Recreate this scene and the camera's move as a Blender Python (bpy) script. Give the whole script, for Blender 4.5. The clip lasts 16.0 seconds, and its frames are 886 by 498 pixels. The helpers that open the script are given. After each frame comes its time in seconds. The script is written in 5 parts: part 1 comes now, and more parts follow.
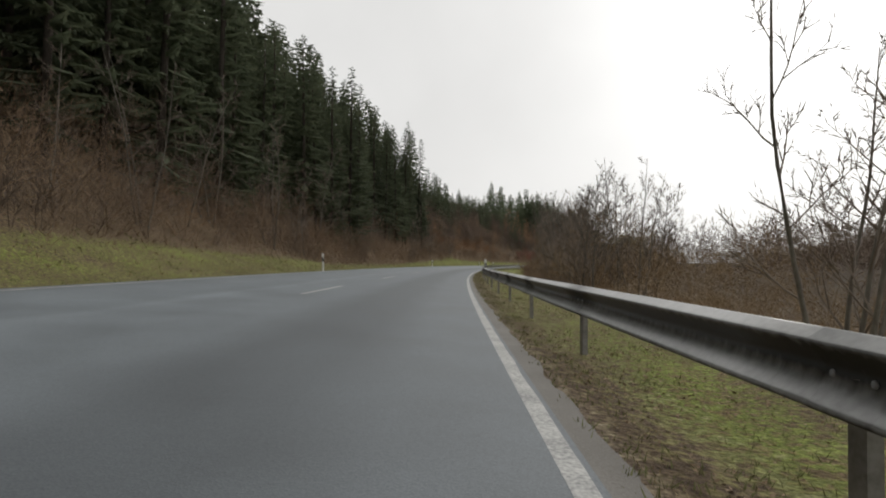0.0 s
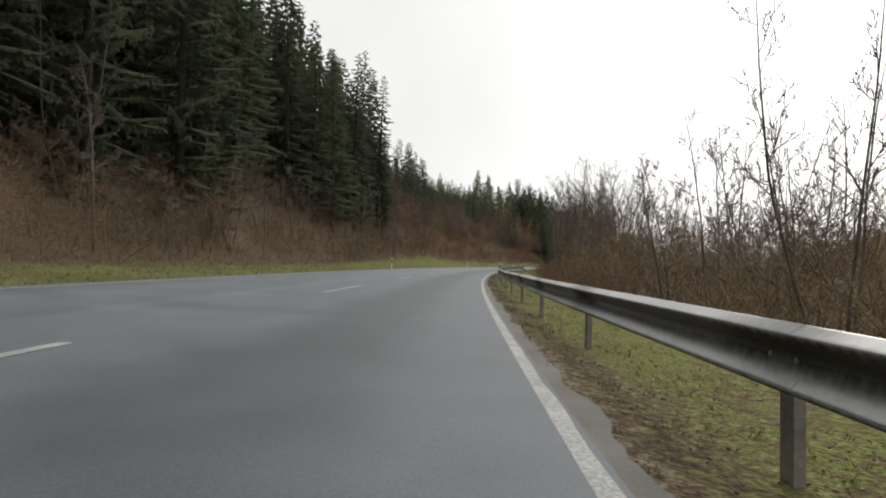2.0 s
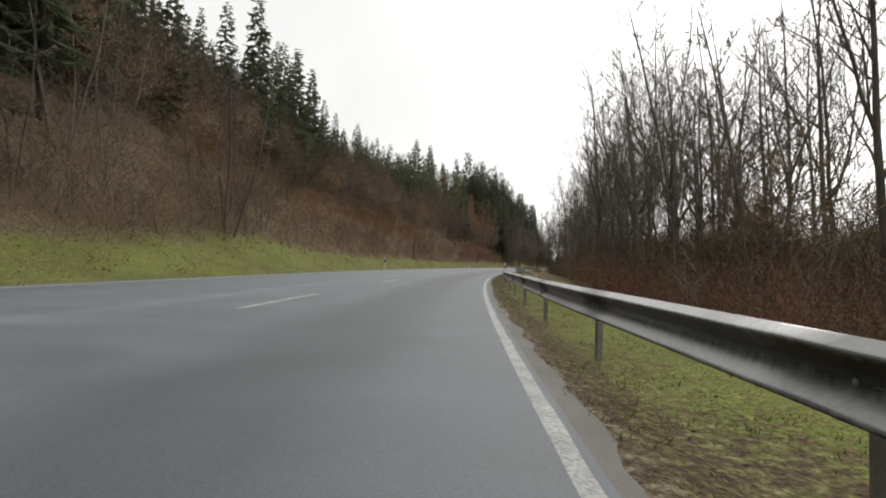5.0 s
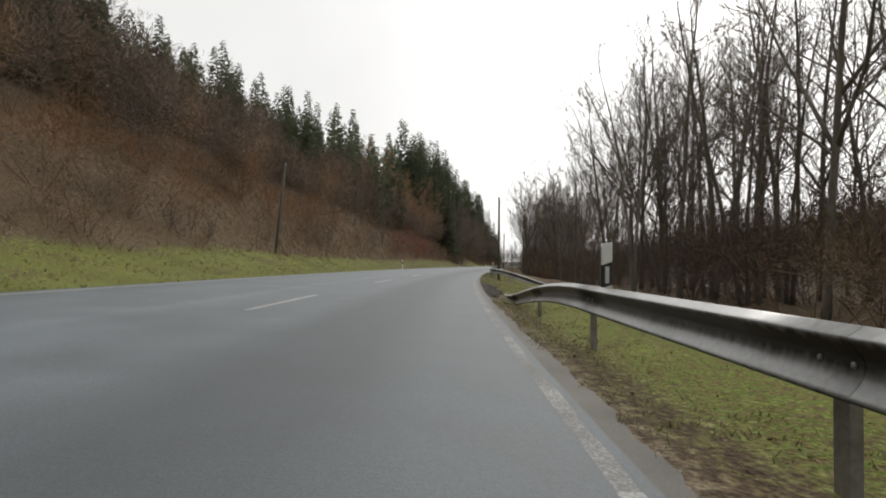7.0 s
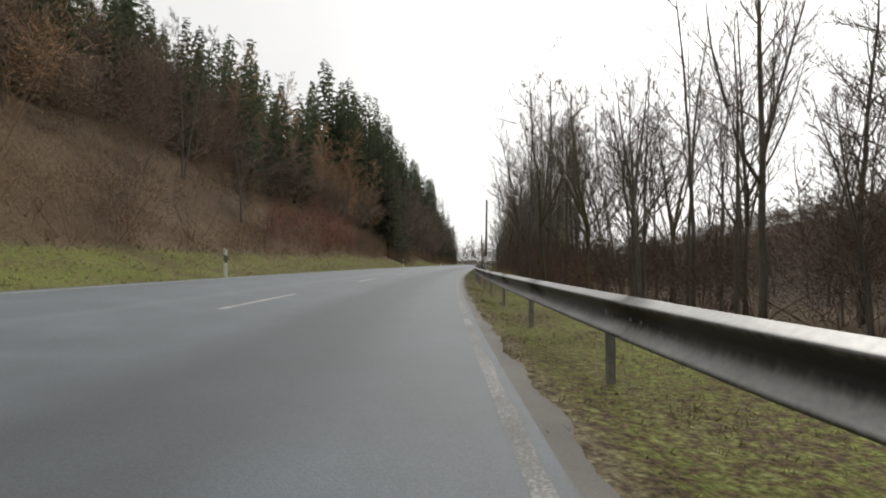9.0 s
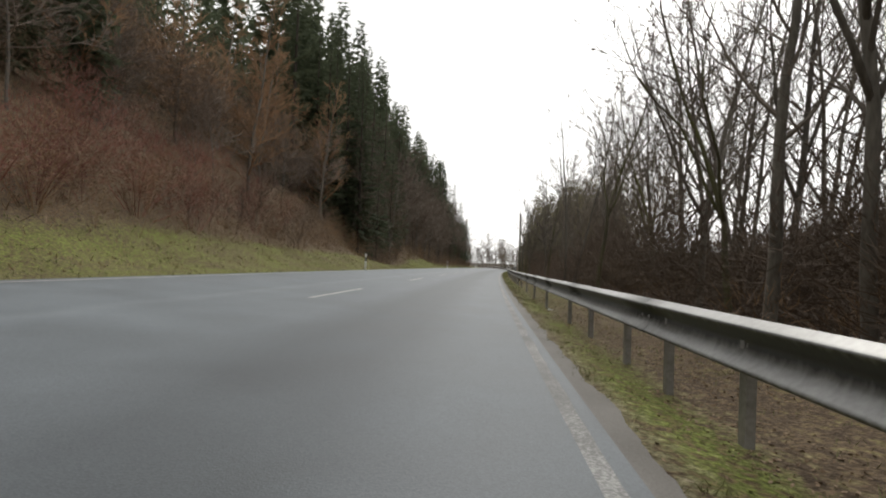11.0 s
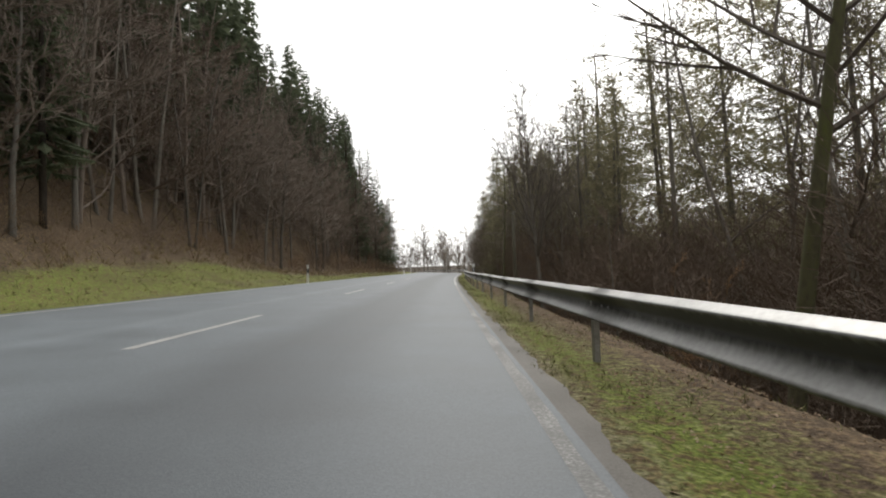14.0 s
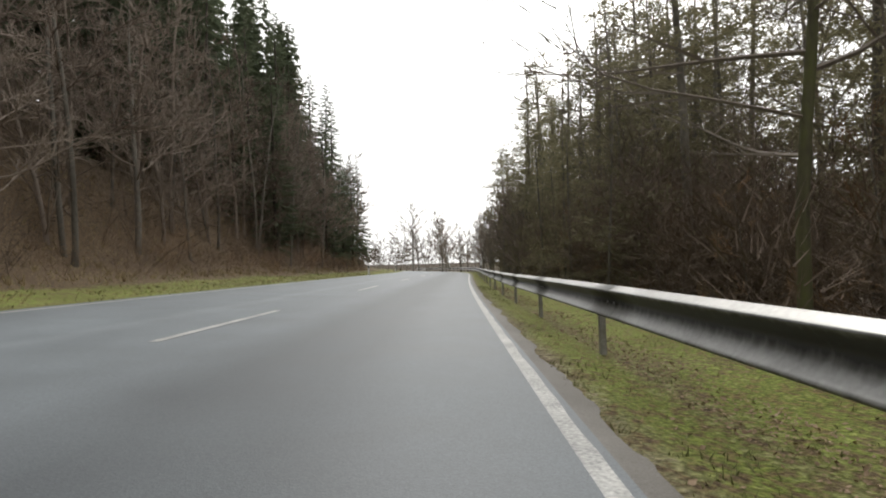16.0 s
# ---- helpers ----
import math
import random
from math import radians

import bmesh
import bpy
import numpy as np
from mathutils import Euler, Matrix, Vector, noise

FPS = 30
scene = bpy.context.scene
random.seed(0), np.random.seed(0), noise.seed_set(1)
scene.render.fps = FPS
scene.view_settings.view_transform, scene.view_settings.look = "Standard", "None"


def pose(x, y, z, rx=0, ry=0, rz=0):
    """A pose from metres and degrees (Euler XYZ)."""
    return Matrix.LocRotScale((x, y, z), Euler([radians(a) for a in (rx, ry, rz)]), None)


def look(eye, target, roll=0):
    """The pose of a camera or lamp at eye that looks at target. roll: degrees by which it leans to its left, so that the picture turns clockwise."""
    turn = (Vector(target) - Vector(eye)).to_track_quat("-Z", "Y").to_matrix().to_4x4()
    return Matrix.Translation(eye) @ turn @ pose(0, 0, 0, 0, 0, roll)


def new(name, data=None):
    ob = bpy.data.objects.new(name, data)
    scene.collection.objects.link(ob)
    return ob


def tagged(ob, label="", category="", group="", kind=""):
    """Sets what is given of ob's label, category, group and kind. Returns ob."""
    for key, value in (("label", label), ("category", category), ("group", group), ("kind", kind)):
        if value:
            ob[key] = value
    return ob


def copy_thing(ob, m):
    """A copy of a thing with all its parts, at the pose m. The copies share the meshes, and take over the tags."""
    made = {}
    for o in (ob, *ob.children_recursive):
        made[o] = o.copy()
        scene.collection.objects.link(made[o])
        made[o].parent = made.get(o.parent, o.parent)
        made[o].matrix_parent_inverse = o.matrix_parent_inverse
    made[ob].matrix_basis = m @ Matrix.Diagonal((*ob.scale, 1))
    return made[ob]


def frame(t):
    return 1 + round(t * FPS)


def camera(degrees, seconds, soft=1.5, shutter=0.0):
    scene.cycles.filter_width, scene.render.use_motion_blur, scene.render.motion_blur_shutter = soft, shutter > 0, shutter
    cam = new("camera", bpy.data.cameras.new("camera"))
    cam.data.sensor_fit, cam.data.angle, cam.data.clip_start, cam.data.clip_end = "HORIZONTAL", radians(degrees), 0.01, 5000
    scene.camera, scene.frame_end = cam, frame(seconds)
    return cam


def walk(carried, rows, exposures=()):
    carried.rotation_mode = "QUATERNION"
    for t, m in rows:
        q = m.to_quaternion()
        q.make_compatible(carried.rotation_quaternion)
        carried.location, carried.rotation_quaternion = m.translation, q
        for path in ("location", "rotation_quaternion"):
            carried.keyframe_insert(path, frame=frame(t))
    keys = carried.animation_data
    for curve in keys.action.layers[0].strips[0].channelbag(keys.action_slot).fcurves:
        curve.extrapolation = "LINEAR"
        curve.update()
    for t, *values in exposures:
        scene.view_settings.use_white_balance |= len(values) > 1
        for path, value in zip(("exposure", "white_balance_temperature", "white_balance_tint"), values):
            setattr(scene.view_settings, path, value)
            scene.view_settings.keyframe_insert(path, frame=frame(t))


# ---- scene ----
# A two-way country road in a right-hand bend: s runs along the white line at the carriageway's right edge, lat to its right.
KNOT_S = (-20.0, 20.0, 60.0, 100.0, 140.0, 180.0, 220.0, 260.0, 300.0, 322.0, 345.0, 400.0)
KNOT_K = (1.02, 1.58, 2.1, 2.55, 2.18, 1.87, 0.48, 0.42, 1.24, 0.5, -5.0, -7.0)
WL = 7.71      # left edge line
WD = 3.8      # centre dashes
ZL = 0.163      # rise of the far edge of the carriageway
RAIL_LAT, RAIL_TOP, FOOT = 0.807, 0.67, -0.08
FALL = 0.026  # the bend tips the carriageway to its inner side
DASH0 = 10.93

SS = np.arange(-160.0, 560.0, 0.5)
TURN = np.cumsum(np.interp(SS, KNOT_S, KNOT_K)) * 0.5 / 1000.0
TURN -= np.interp(0.0, SS, TURN)
RX, RY = np.cumsum(np.sin(TURN)) * 0.5, np.cumsum(np.cos(TURN)) * 0.5
RX -= np.interp(0.0, SS, RX)
RY -= np.interp(0.0, SS, RY)


def heading(s):
    return float(np.interp(s, SS, TURN))


def at(s, lat, z=0.0):
    h = np.interp(s, SS, TURN)
    return Vector((float(np.interp(s, SS, RX) + lat * np.cos(h)), float(np.interp(s, SS, RY) - lat * np.sin(h)), z - FALL * min(8.0, max(-12.0, lat))))


# ---- camera ----
# seconds, eye, turn to the left, tilt up, roll
ROWS = [
    (0, (-0.572, -0.744, 0.878), 0.48, 1.51, 0.62),
    (0.5, (-0.576, 7.889, 0.879), 3.01, 1.64, 1.84),
    (1, (-0.459, 16.786, 0.880), 1.03, 1.71, 1.28),
    (1.5, (-0.213, 25.530, 0.881), -1.21, 1.78, 0.56),
    (2, (0.258, 34.667, 0.879), -1.56, 1.59, 1.15),
    (2.5, (0.684, 43.006, 0.882), -1.19, 1.61, 1.72),
    (3, (1.378, 52.166, 0.882), -3.10, 1.65, 1.22),
    (5.5, (7.491, 96.101, 0.879), -8.37, 1.68, 1.53),
    (6, (9.191, 105.276, 0.883), -9.12, 1.76, 1.58),
    (6.5, (10.863, 113.249, 0.886), -11.29, 1.87, 1.02),
    (7, (13.103, 121.954, 0.883), -14.34, 1.63, 0.40),
    (7.5, (15.526, 130.690, 0.881), -13.33, 1.57, 1.62),
    (8, (18.137, 139.523, 0.880), -15.97, 1.59, 0.36),
    (10.5, (32.748, 180.410, 0.874), -21.51, 1.44, 0.89),
    (11, (35.884, 188.665, 0.879), -18.39, 1.64, 2.23),
    (11.5, (39.307, 196.994, 0.881), -22.34, 1.68, 0.38),
    (12, (42.747, 204.845, 0.880), -23.95, 1.64, -0.25),
    (12.5, (46.266, 212.596, 0.878), -24.07, 2.02, -0.44),
    (13, (49.706, 220.758, 0.883), -22.00, 2.07, -1.04),
    (13.5, (53.278, 228.769, 0.884), -23.37, 2.15, -2.05),
    (14, (56.983, 236.394, 0.878), -24.88, 2.13, -1.95),
    (14.5, (60.680, 244.151, 0.875), -23.16, 1.89, -1.24),
    (15, (64.385, 252.396, 0.878), -24.49, 1.85, -2.11),
    (15.5, (68.245, 260.623, 0.878), -23.67, 1.84, -1.61),
    (16, (72.144, 268.819, 0.879), -25.13, 1.86, -1.76),
]


def gaze(eye, yaw, pitch, roll):
    a, b = radians(yaw), radians(pitch)
    way = Vector((-math.sin(a) * math.cos(b), math.cos(a) * math.cos(b), math.sin(b)))
    return look(eye, Vector(eye) + way * 10.0, roll)


cam = camera(78.83, 16.0, soft=2.0, shutter=0.0)
walk(cam, [(t, gaze(eye, yaw, pitch, roll)) for t, eye, yaw, pitch, roll in ROWS],
     exposures=[(0.0, -0.32), (1.5, -0.06), (3.0, -0.20), (5.5, 0.0), (7.0, -0.12), (8.0, -0.14), (10.5, -0.02), (11.5, 0.06), (13.0, 0.15), (14.5, 0.16), (16.0, 0.36)])

# ---- light: an overcast winter sky ----
world = bpy.data.worlds.new("sky")
scene.world = world
world.use_nodes = True
wn = world.node_tree.nodes
wl = world.node_tree.links
wn.clear()
sky = wn.new("ShaderNodeTexSky")
sky.sky_type = "NISHITA"
sky.sun_disc = False
sky.sun_elevation, sky.sun_rotation = radians(32), radians(40)
sky.air_density, sky.dust_density = 1.0, 4.0
hs = wn.new("ShaderNodeHueSaturation")
hs.inputs["Saturation"].default_value = 0.12
wco = wn.new("ShaderNodeTexCoord")
cloud = wn.new("ShaderNodeTexNoise")
cloud.inputs["Scale"].default_value = 2.5
cloud.inputs["Detail"].default_value = 5.0
veil = wn.new("ShaderNodeMix")
veil.data_type = "RGBA"
veil.inputs[0].default_value = 0.68
veil.inputs[7].default_value = (13.3, 13.2, 12.9, 1)
shade = wn.new("ShaderNodeMapRange")
shade.inputs[1].default_value, shade.inputs[2].default_value = 0.3, 0.7
shade.inputs[3].default_value, shade.inputs[4].default_value = 0.94, 1.05
mulw = wn.new("ShaderNodeMix")
mulw.data_type, mulw.blend_type = "RGBA", "MULTIPLY"
mulw.inputs[0].default_value = 1.0
bg = wn.new("ShaderNodeBackground")
bg.inputs["Strength"].default_value = 0.090
wo = wn.new("ShaderNodeOutputWorld")
wl.new(sky.outputs[0], hs.inputs["Color"])
wl.new(hs.outputs[0], veil.inputs[6])
wl.new(wco.outputs["Generated"], cloud.inputs["Vector"])
wl.new(cloud.outputs[0], shade.inputs[0])
wl.new(veil.outputs[2], mulw.inputs[6])
wl.new(shade.outputs[0], mulw.inputs[7])
wl.new(mulw.outputs[2], bg.inputs["Color"])
wl.new(bg.outputs[0], wo.inputs[0])
sun = new("sun", bpy.data.lights.new("sun", "SUN"))
sun.data.energy, sun.data.angle, sun.data.color = 1.35, radians(25), (1.0, 0.96, 0.9)
sun.matrix_world = look((0, 0, 60), (-22, -30, 20))


# ---- materials ----
def material(name, colors, scale=3.0, fine=40.0, rough=0.8, bump=0.3, dist=0.01, metal=0.0, vary=0.0, fine_mix=0.4, spec=0.5, coord="Object", stretch=(1, 1, 1), thin=0.0):
    """Two scales of noise through a ramp of colours, fine relief, and a random shade for each object."""
    m = bpy.data.materials.new(name)
    m.use_nodes = True
    n, k = m.node_tree.nodes, m.node_tree.links
    b = n["Principled BSDF"]
    tc = n.new("ShaderNodeTexCoord")
    mp = n.new("ShaderNodeMapping")
    mp.inputs["Scale"].default_value = stretch
    k.new(tc.outputs[coord], mp.inputs["Vector"])
    big, small = n.new("ShaderNodeTexNoise"), n.new("ShaderNodeTexNoise")
    big.inputs["Scale"].default_value, small.inputs["Scale"].default_value = scale, fine
    big.inputs["Detail"].default_value, small.inputs["Detail"].default_value = 4.0, 3.0
    mix = n.new("ShaderNodeMix")
    mix.inputs[0].default_value = fine_mix
    ramp = n.new("ShaderNodeValToRGB")
    e = ramp.color_ramp.elements
    while len(e) < len(colors):
        e.new(0.5)
    for i, c in enumerate(colors):
        e[i].position = 0.32 + 0.36 * i / max(1, len(colors) - 1)
        e[i].color = (*c, 1)
    for a in (big, small):
        k.new(mp.outputs[0], a.inputs["Vector"])
    k.new(big.outputs[0], mix.inputs[2])
    k.new(small.outputs[0], mix.inputs[3])
    k.new(mix.outputs[0], ramp.inputs[0])
    out = ramp.outputs[0]
    if vary:
        info = n.new("ShaderNodeObjectInfo")
        mr = n.new("ShaderNodeMapRange")
        mr.inputs[3].default_value, mr.inputs[4].default_value = 1 - vary, 1 + vary
        hv = n.new("ShaderNodeHueSaturation")
        k.new(info.outputs["Random"], mr.inputs[0])
        k.new(mr.outputs[0], hv.inputs["Value"])
        k.new(out, hv.inputs["Color"])
        out = hv.outputs[0]
    k.new(out, b.inputs["Base Color"])
    b.inputs["Roughness"].default_value, b.inputs["Metallic"].default_value = rough, metal
    if thin:
        tr, ms = n.new("ShaderNodeBsdfTranslucent"), n.new("ShaderNodeMixShader")
        ms.inputs[0].default_value = thin
        k.new(out, tr.inputs["Color"])
        k.new(b.outputs[0], ms.inputs[1])
        k.new(tr.outputs[0], ms.inputs[2])
        k.new(ms.outputs[0], n["Material Output"].inputs["Surface"])
    b.inputs["Specular IOR Level"].default_value = spec
    if bump:
        bp = n.new("ShaderNodeBump")
        bp.inputs["Strength"].default_value, bp.inputs["Distance"].default_value = bump, dist
        k.new(small.outputs[0], bp.inputs["Height"])
        k.new(bp.outputs[0], b.inputs["Normal"])
    return m


def asphalt_material():
    """Damp old asphalt: stone grain, blotches, wheel tracks and a sealed seam that run along the road."""
    m = bpy.data.materials.new("asphalt")
    m.use_nodes = True
    n, k = m.node_tree.nodes, m.node_tree.links
    b = n["Principled BSDF"]
    tc = n.new("ShaderNodeTexCoord")
    uv = n.new("ShaderNodeUVMap")
    sep = n.new("ShaderNodeSeparateXYZ")
    k.new(uv.outputs[0], sep.inputs[0])
    wob = n.new("ShaderNodeTexNoise")
    wob.inputs["Scale"].default_value = 0.35
    k.new(tc.outputs["Object"], wob.inputs["Vector"])
    off = n.new("ShaderNodeMath")
    off.operation = "MULTIPLY_ADD"
    off.inputs[1].default_value = 0.5
    k.new(wob.outputs[0], off.inputs[0])
    k.new(sep.outputs[0], off.inputs[2])
    pos = n.new("ShaderNodeMapRange")
    pos.inputs[1].default_value, pos.inputs[2].default_value = -WL - 0.5 + 0.25, 0.75
    k.new(off.outputs[0], pos.inputs[0])
    ramp = n.new("ShaderNodeValToRGB")
    e = ramp.color_ramp.elements
    span = WL + 1.0
    stops = [(-WL, 1.2), (-6.6, 1.36), (-5.3, 1.27), (-5.0, 1.5), (-4.7, 1.3), (-WD, 1.2), (-3.0, 1.16), (-2.3, 0.74), (-1.5, 0.76), (-0.9, 1.05), (-0.1, 1.10), (0.25, 1.15)]
    while len(e) < len(stops):
        e.new(0.5)
    for i, (p, v) in enumerate(stops):
        e[i].position = (p + WL + 0.5) / span
        e[i].color = (v * 0.5, v * 0.5, v * 0.5, 1)
    k.new(pos.outputs[0], ramp.inputs[0])
    grain = n.new("ShaderNodeTexVoronoi")
    grain.inputs["Scale"].default_value = 110.0
    k.new(tc.outputs["Object"], grain.inputs["Vector"])
    gr = n.new("ShaderNodeValToRGB")
    gr.color_ramp.elements[0].position, gr.color_ramp.elements[1].position = 0.0, 1.0
    gr.color_ramp.elements[0].color, gr.color_ramp.elements[1].color = (0.090, 0.102, 0.113, 1), (0.130, 0.148, 0.161, 1)
    k.new(grain.outputs["Color"], gr.inputs[0])
    blot = n.new("ShaderNodeTexNoise")
    blot.inputs["Scale"].default_value, blot.inputs["Detail"].default_value = 0.9, 6.0
    k.new(tc.outputs["Object"], blot.inputs["Vector"])
    bm = n.new("ShaderNodeMapRange")
    bm.inputs[1].default_value, bm.inputs[2].default_value = 0.3, 0.7
    bm.inputs[3].default_value, bm.inputs[4].default_value = 1.65, 2.35
    k.new(blot.outputs[0], bm.inputs[0])
    m1, m2 = n.new("ShaderNodeMix"), n.new("ShaderNodeMix")
    for x in (m1, m2):
        x.data_type, x.blend_type = "RGBA", "MULTIPLY"
        x.clamp_result = False
        x.inputs[0].default_value = 1.0
    k.new(gr.outputs[0], m1.inputs[6])
    k.new(ramp.outputs[0], m1.inputs[7])
    k.new(m1.outputs[2], m2.inputs[6])
    k.new(bm.outputs[0], m2.inputs[7])
    k.new(m2.outputs[2], b.inputs["Base Color"])
    rr = n.new("ShaderNodeMapRange")
    rr.inputs[3].default_value, rr.inputs[4].default_value = 0.53, 0.75
    b.inputs["Specular IOR Level"].default_value = 0.5
    k.new(blot.outputs[0], rr.inputs[0])
    k.new(rr.outputs[0], b.inputs["Roughness"])
    bp = n.new("ShaderNodeBump")
    bp.inputs["Strength"].default_value, bp.inputs["Distance"].default_value = 0.18, 0.004
    k.new(grain.outputs["Distance"], bp.inputs["Height"])
    k.new(bp.outputs[0], b.inputs["Normal"])
    return m


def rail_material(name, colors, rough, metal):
    """Dull zinc; shade of the overhanging flank painted in, with streaks of traffic grime."""
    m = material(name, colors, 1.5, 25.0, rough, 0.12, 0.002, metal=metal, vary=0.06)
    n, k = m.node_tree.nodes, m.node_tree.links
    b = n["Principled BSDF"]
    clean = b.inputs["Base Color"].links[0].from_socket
    shade_film = n.new("ShaderNodeVertexColor")
    shade_film.layer_name = "shade_film"
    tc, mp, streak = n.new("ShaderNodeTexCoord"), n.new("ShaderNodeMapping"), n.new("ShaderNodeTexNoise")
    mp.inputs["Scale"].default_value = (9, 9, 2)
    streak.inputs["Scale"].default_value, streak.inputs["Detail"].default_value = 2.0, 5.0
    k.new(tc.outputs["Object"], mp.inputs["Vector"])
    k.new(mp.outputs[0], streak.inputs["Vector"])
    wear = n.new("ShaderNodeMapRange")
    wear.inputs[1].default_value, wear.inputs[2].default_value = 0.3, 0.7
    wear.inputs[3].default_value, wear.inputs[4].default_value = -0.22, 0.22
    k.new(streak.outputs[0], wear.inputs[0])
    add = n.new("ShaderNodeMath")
    k.new(shade_film.outputs[0], add.inputs[0])
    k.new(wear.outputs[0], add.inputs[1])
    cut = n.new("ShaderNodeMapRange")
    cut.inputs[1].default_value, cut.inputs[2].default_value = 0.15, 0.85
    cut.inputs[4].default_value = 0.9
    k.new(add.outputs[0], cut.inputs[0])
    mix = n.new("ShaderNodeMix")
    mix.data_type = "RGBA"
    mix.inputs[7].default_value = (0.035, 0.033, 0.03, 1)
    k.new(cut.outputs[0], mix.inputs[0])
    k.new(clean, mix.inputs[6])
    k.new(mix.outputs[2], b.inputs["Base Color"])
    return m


def ground_material():
    """Soil of the place: short winter grass beside the road, brown litter under the woods; both mixed by patches."""
    m = bpy.data.materials.new("ground")
    m.use_nodes = True
    n, k = m.node_tree.nodes, m.node_tree.links
    b = n["Principled BSDF"]
    tc = n.new("ShaderNodeTexCoord")
    col = n.new("ShaderNodeVertexColor")
    col.layer_name = "cover"
    tex = []
    for sc, det in ((0.5, 5.0), (11.0, 9.0), (30.0, 6.0)):
        t = n.new("ShaderNodeTexNoise")
        t.inputs["Scale"].default_value, t.inputs["Detail"].default_value = sc, det
        k.new(tc.outputs["Object"], t.inputs["Vector"])
        tex.append(t)

    def ramp(src, stops):
        r = n.new("ShaderNodeValToRGB")
        e = r.color_ramp.elements
        while len(e) < len(stops):
            e.new(0.5)
        for i, (p, c) in enumerate(stops):
            e[i].position, e[i].color = p, (*c, 1)
        k.new(src, r.inputs[0])
        return r.outputs[0]

    def mixed(fac, a, c, kind="MIX"):
        x = n.new("ShaderNodeMix")
        x.data_type, x.blend_type = "RGBA", kind
        if isinstance(fac, float):
            x.inputs[0].default_value = fac
        else:
            k.new(fac, x.inputs[0])
        k.new(a, x.inputs[6])
        k.new(c, x.inputs[7])
        return x.outputs[2]

    green = ramp(tex[1].outputs[0], [(0.3, (0.16, 0.115, 0.062)), (0.42, (0.19, 0.165, 0.065)), (0.52, (0.15, 0.185, 0.045)), (0.62, (0.182, 0.220, 0.056)), (0.74, (0.27, 0.29, 0.09))])
    litter = ramp(tex[1].outputs[0], [(0.3, (0.075, 0.055, 0.04)), (0.5, (0.13, 0.097, 0.066)), (0.65, (0.19, 0.135, 0.086)), (0.8, (0.26, 0.19, 0.12))])
    soil = ramp(tex[1].outputs[0], [(0.3, (0.12, 0.10, 0.078)), (0.7, (0.28, 0.235, 0.185))])
    sepc = n.new("ShaderNodeSeparateColor")
    k.new(col.outputs[0], sepc.inputs[0])

    def edge(ch):
        s = n.new("ShaderNodeMath")
        s.operation = "ADD"
        k.new(sepc.outputs[ch], s.inputs[0])
        q = n.new("ShaderNodeMapRange")
        q.inputs[1].default_value, q.inputs[2].default_value = 0.3, 0.7
        q.inputs[3].default_value, q.inputs[4].default_value = -0.3, 0.3
        k.new(tex[1].outputs[0], q.inputs[0])
        k.new(q.outputs[0], s.inputs[1])
        f = n.new("ShaderNodeMapRange")
        f.inputs[1].default_value, f.inputs[2].default_value = 0.2, 0.8
        k.new(s.outputs[0], f.inputs[0])
        return f.outputs[0]

    c = mixed(edge(0), litter, green)
    c = mixed(edge(1), c, soil)
    wood = ramp(tex[0].outputs[0], [(0.3, (0.04, 0.03, 0.02)), (0.55, (0.065, 0.048, 0.032)), (0.7, (0.05, 0.048, 0.03))])
    c = mixed(sepc.outputs[2], c, wood)
    finer = ramp(tex[2].outputs[0], [(0.32, (0.45, 0.42, 0.38)), (0.5, (0.95, 0.95, 0.95)), (0.68, (1.5, 1.5, 1.42))])
    c = mixed(1.0, c, finer, "MULTIPLY")
    wide = ramp(tex[0].outputs[0], [(0.3, (0.8, 0.78, 0.75)), (0.7, (1.12, 1.12, 1.1))])
    c = mixed(1.0, c, wide, "MULTIPLY")
    k.new(c, b.inputs["Base Color"])
    b.inputs["Roughness"].default_value = 0.95
    b.inputs["Specular IOR Level"].default_value = 0.15
    bp = n.new("ShaderNodeBump")
    bp.inputs["Strength"].default_value, bp.inputs["Distance"].default_value = 0.7, 0.05
    k.new(tex[2].outputs[0], bp.inputs["Height"])
    k.new(bp.outputs[0], b.inputs["Normal"])
    return m


ASPHALT = asphalt_material()
GROUND = ground_material()
PAINT = material("road_paint", [(0.17, 0.175, 0.175), (0.36, 0.36, 0.35), (0.55, 0.55, 0.53)], 3.0, 45.0, 0.7, 0.5, 0.004, fine_mix=0.6)
DIRTY_PAINT = material("worn_road_paint", [(0.115, 0.115, 0.112), (0.185, 0.185, 0.180), (0.420, 0.420, 0.405)], 1.2, 60.0, 0.75, 0.5, 0.004, fine_mix=0.55)
MARGIN = material("asphalt_margin", [(0.10, 0.092, 0.080), (0.145, 0.136, 0.122), (0.195, 0.185, 0.168)], 1.2, 90.0, 0.8, 0.6, 0.006, fine_mix=0.5)
ZINC = material("zinc_bolt", [(0.230, 0.230, 0.225), (0.310, 0.310, 0.305), (0.390, 0.390, 0.385)], 1.5, 25.0, 0.4, 0.12, 0.002, metal=0.8)
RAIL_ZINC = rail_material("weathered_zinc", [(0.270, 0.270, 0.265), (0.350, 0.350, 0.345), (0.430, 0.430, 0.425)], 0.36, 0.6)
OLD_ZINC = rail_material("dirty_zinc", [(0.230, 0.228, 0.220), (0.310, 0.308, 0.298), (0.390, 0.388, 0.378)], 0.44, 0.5)
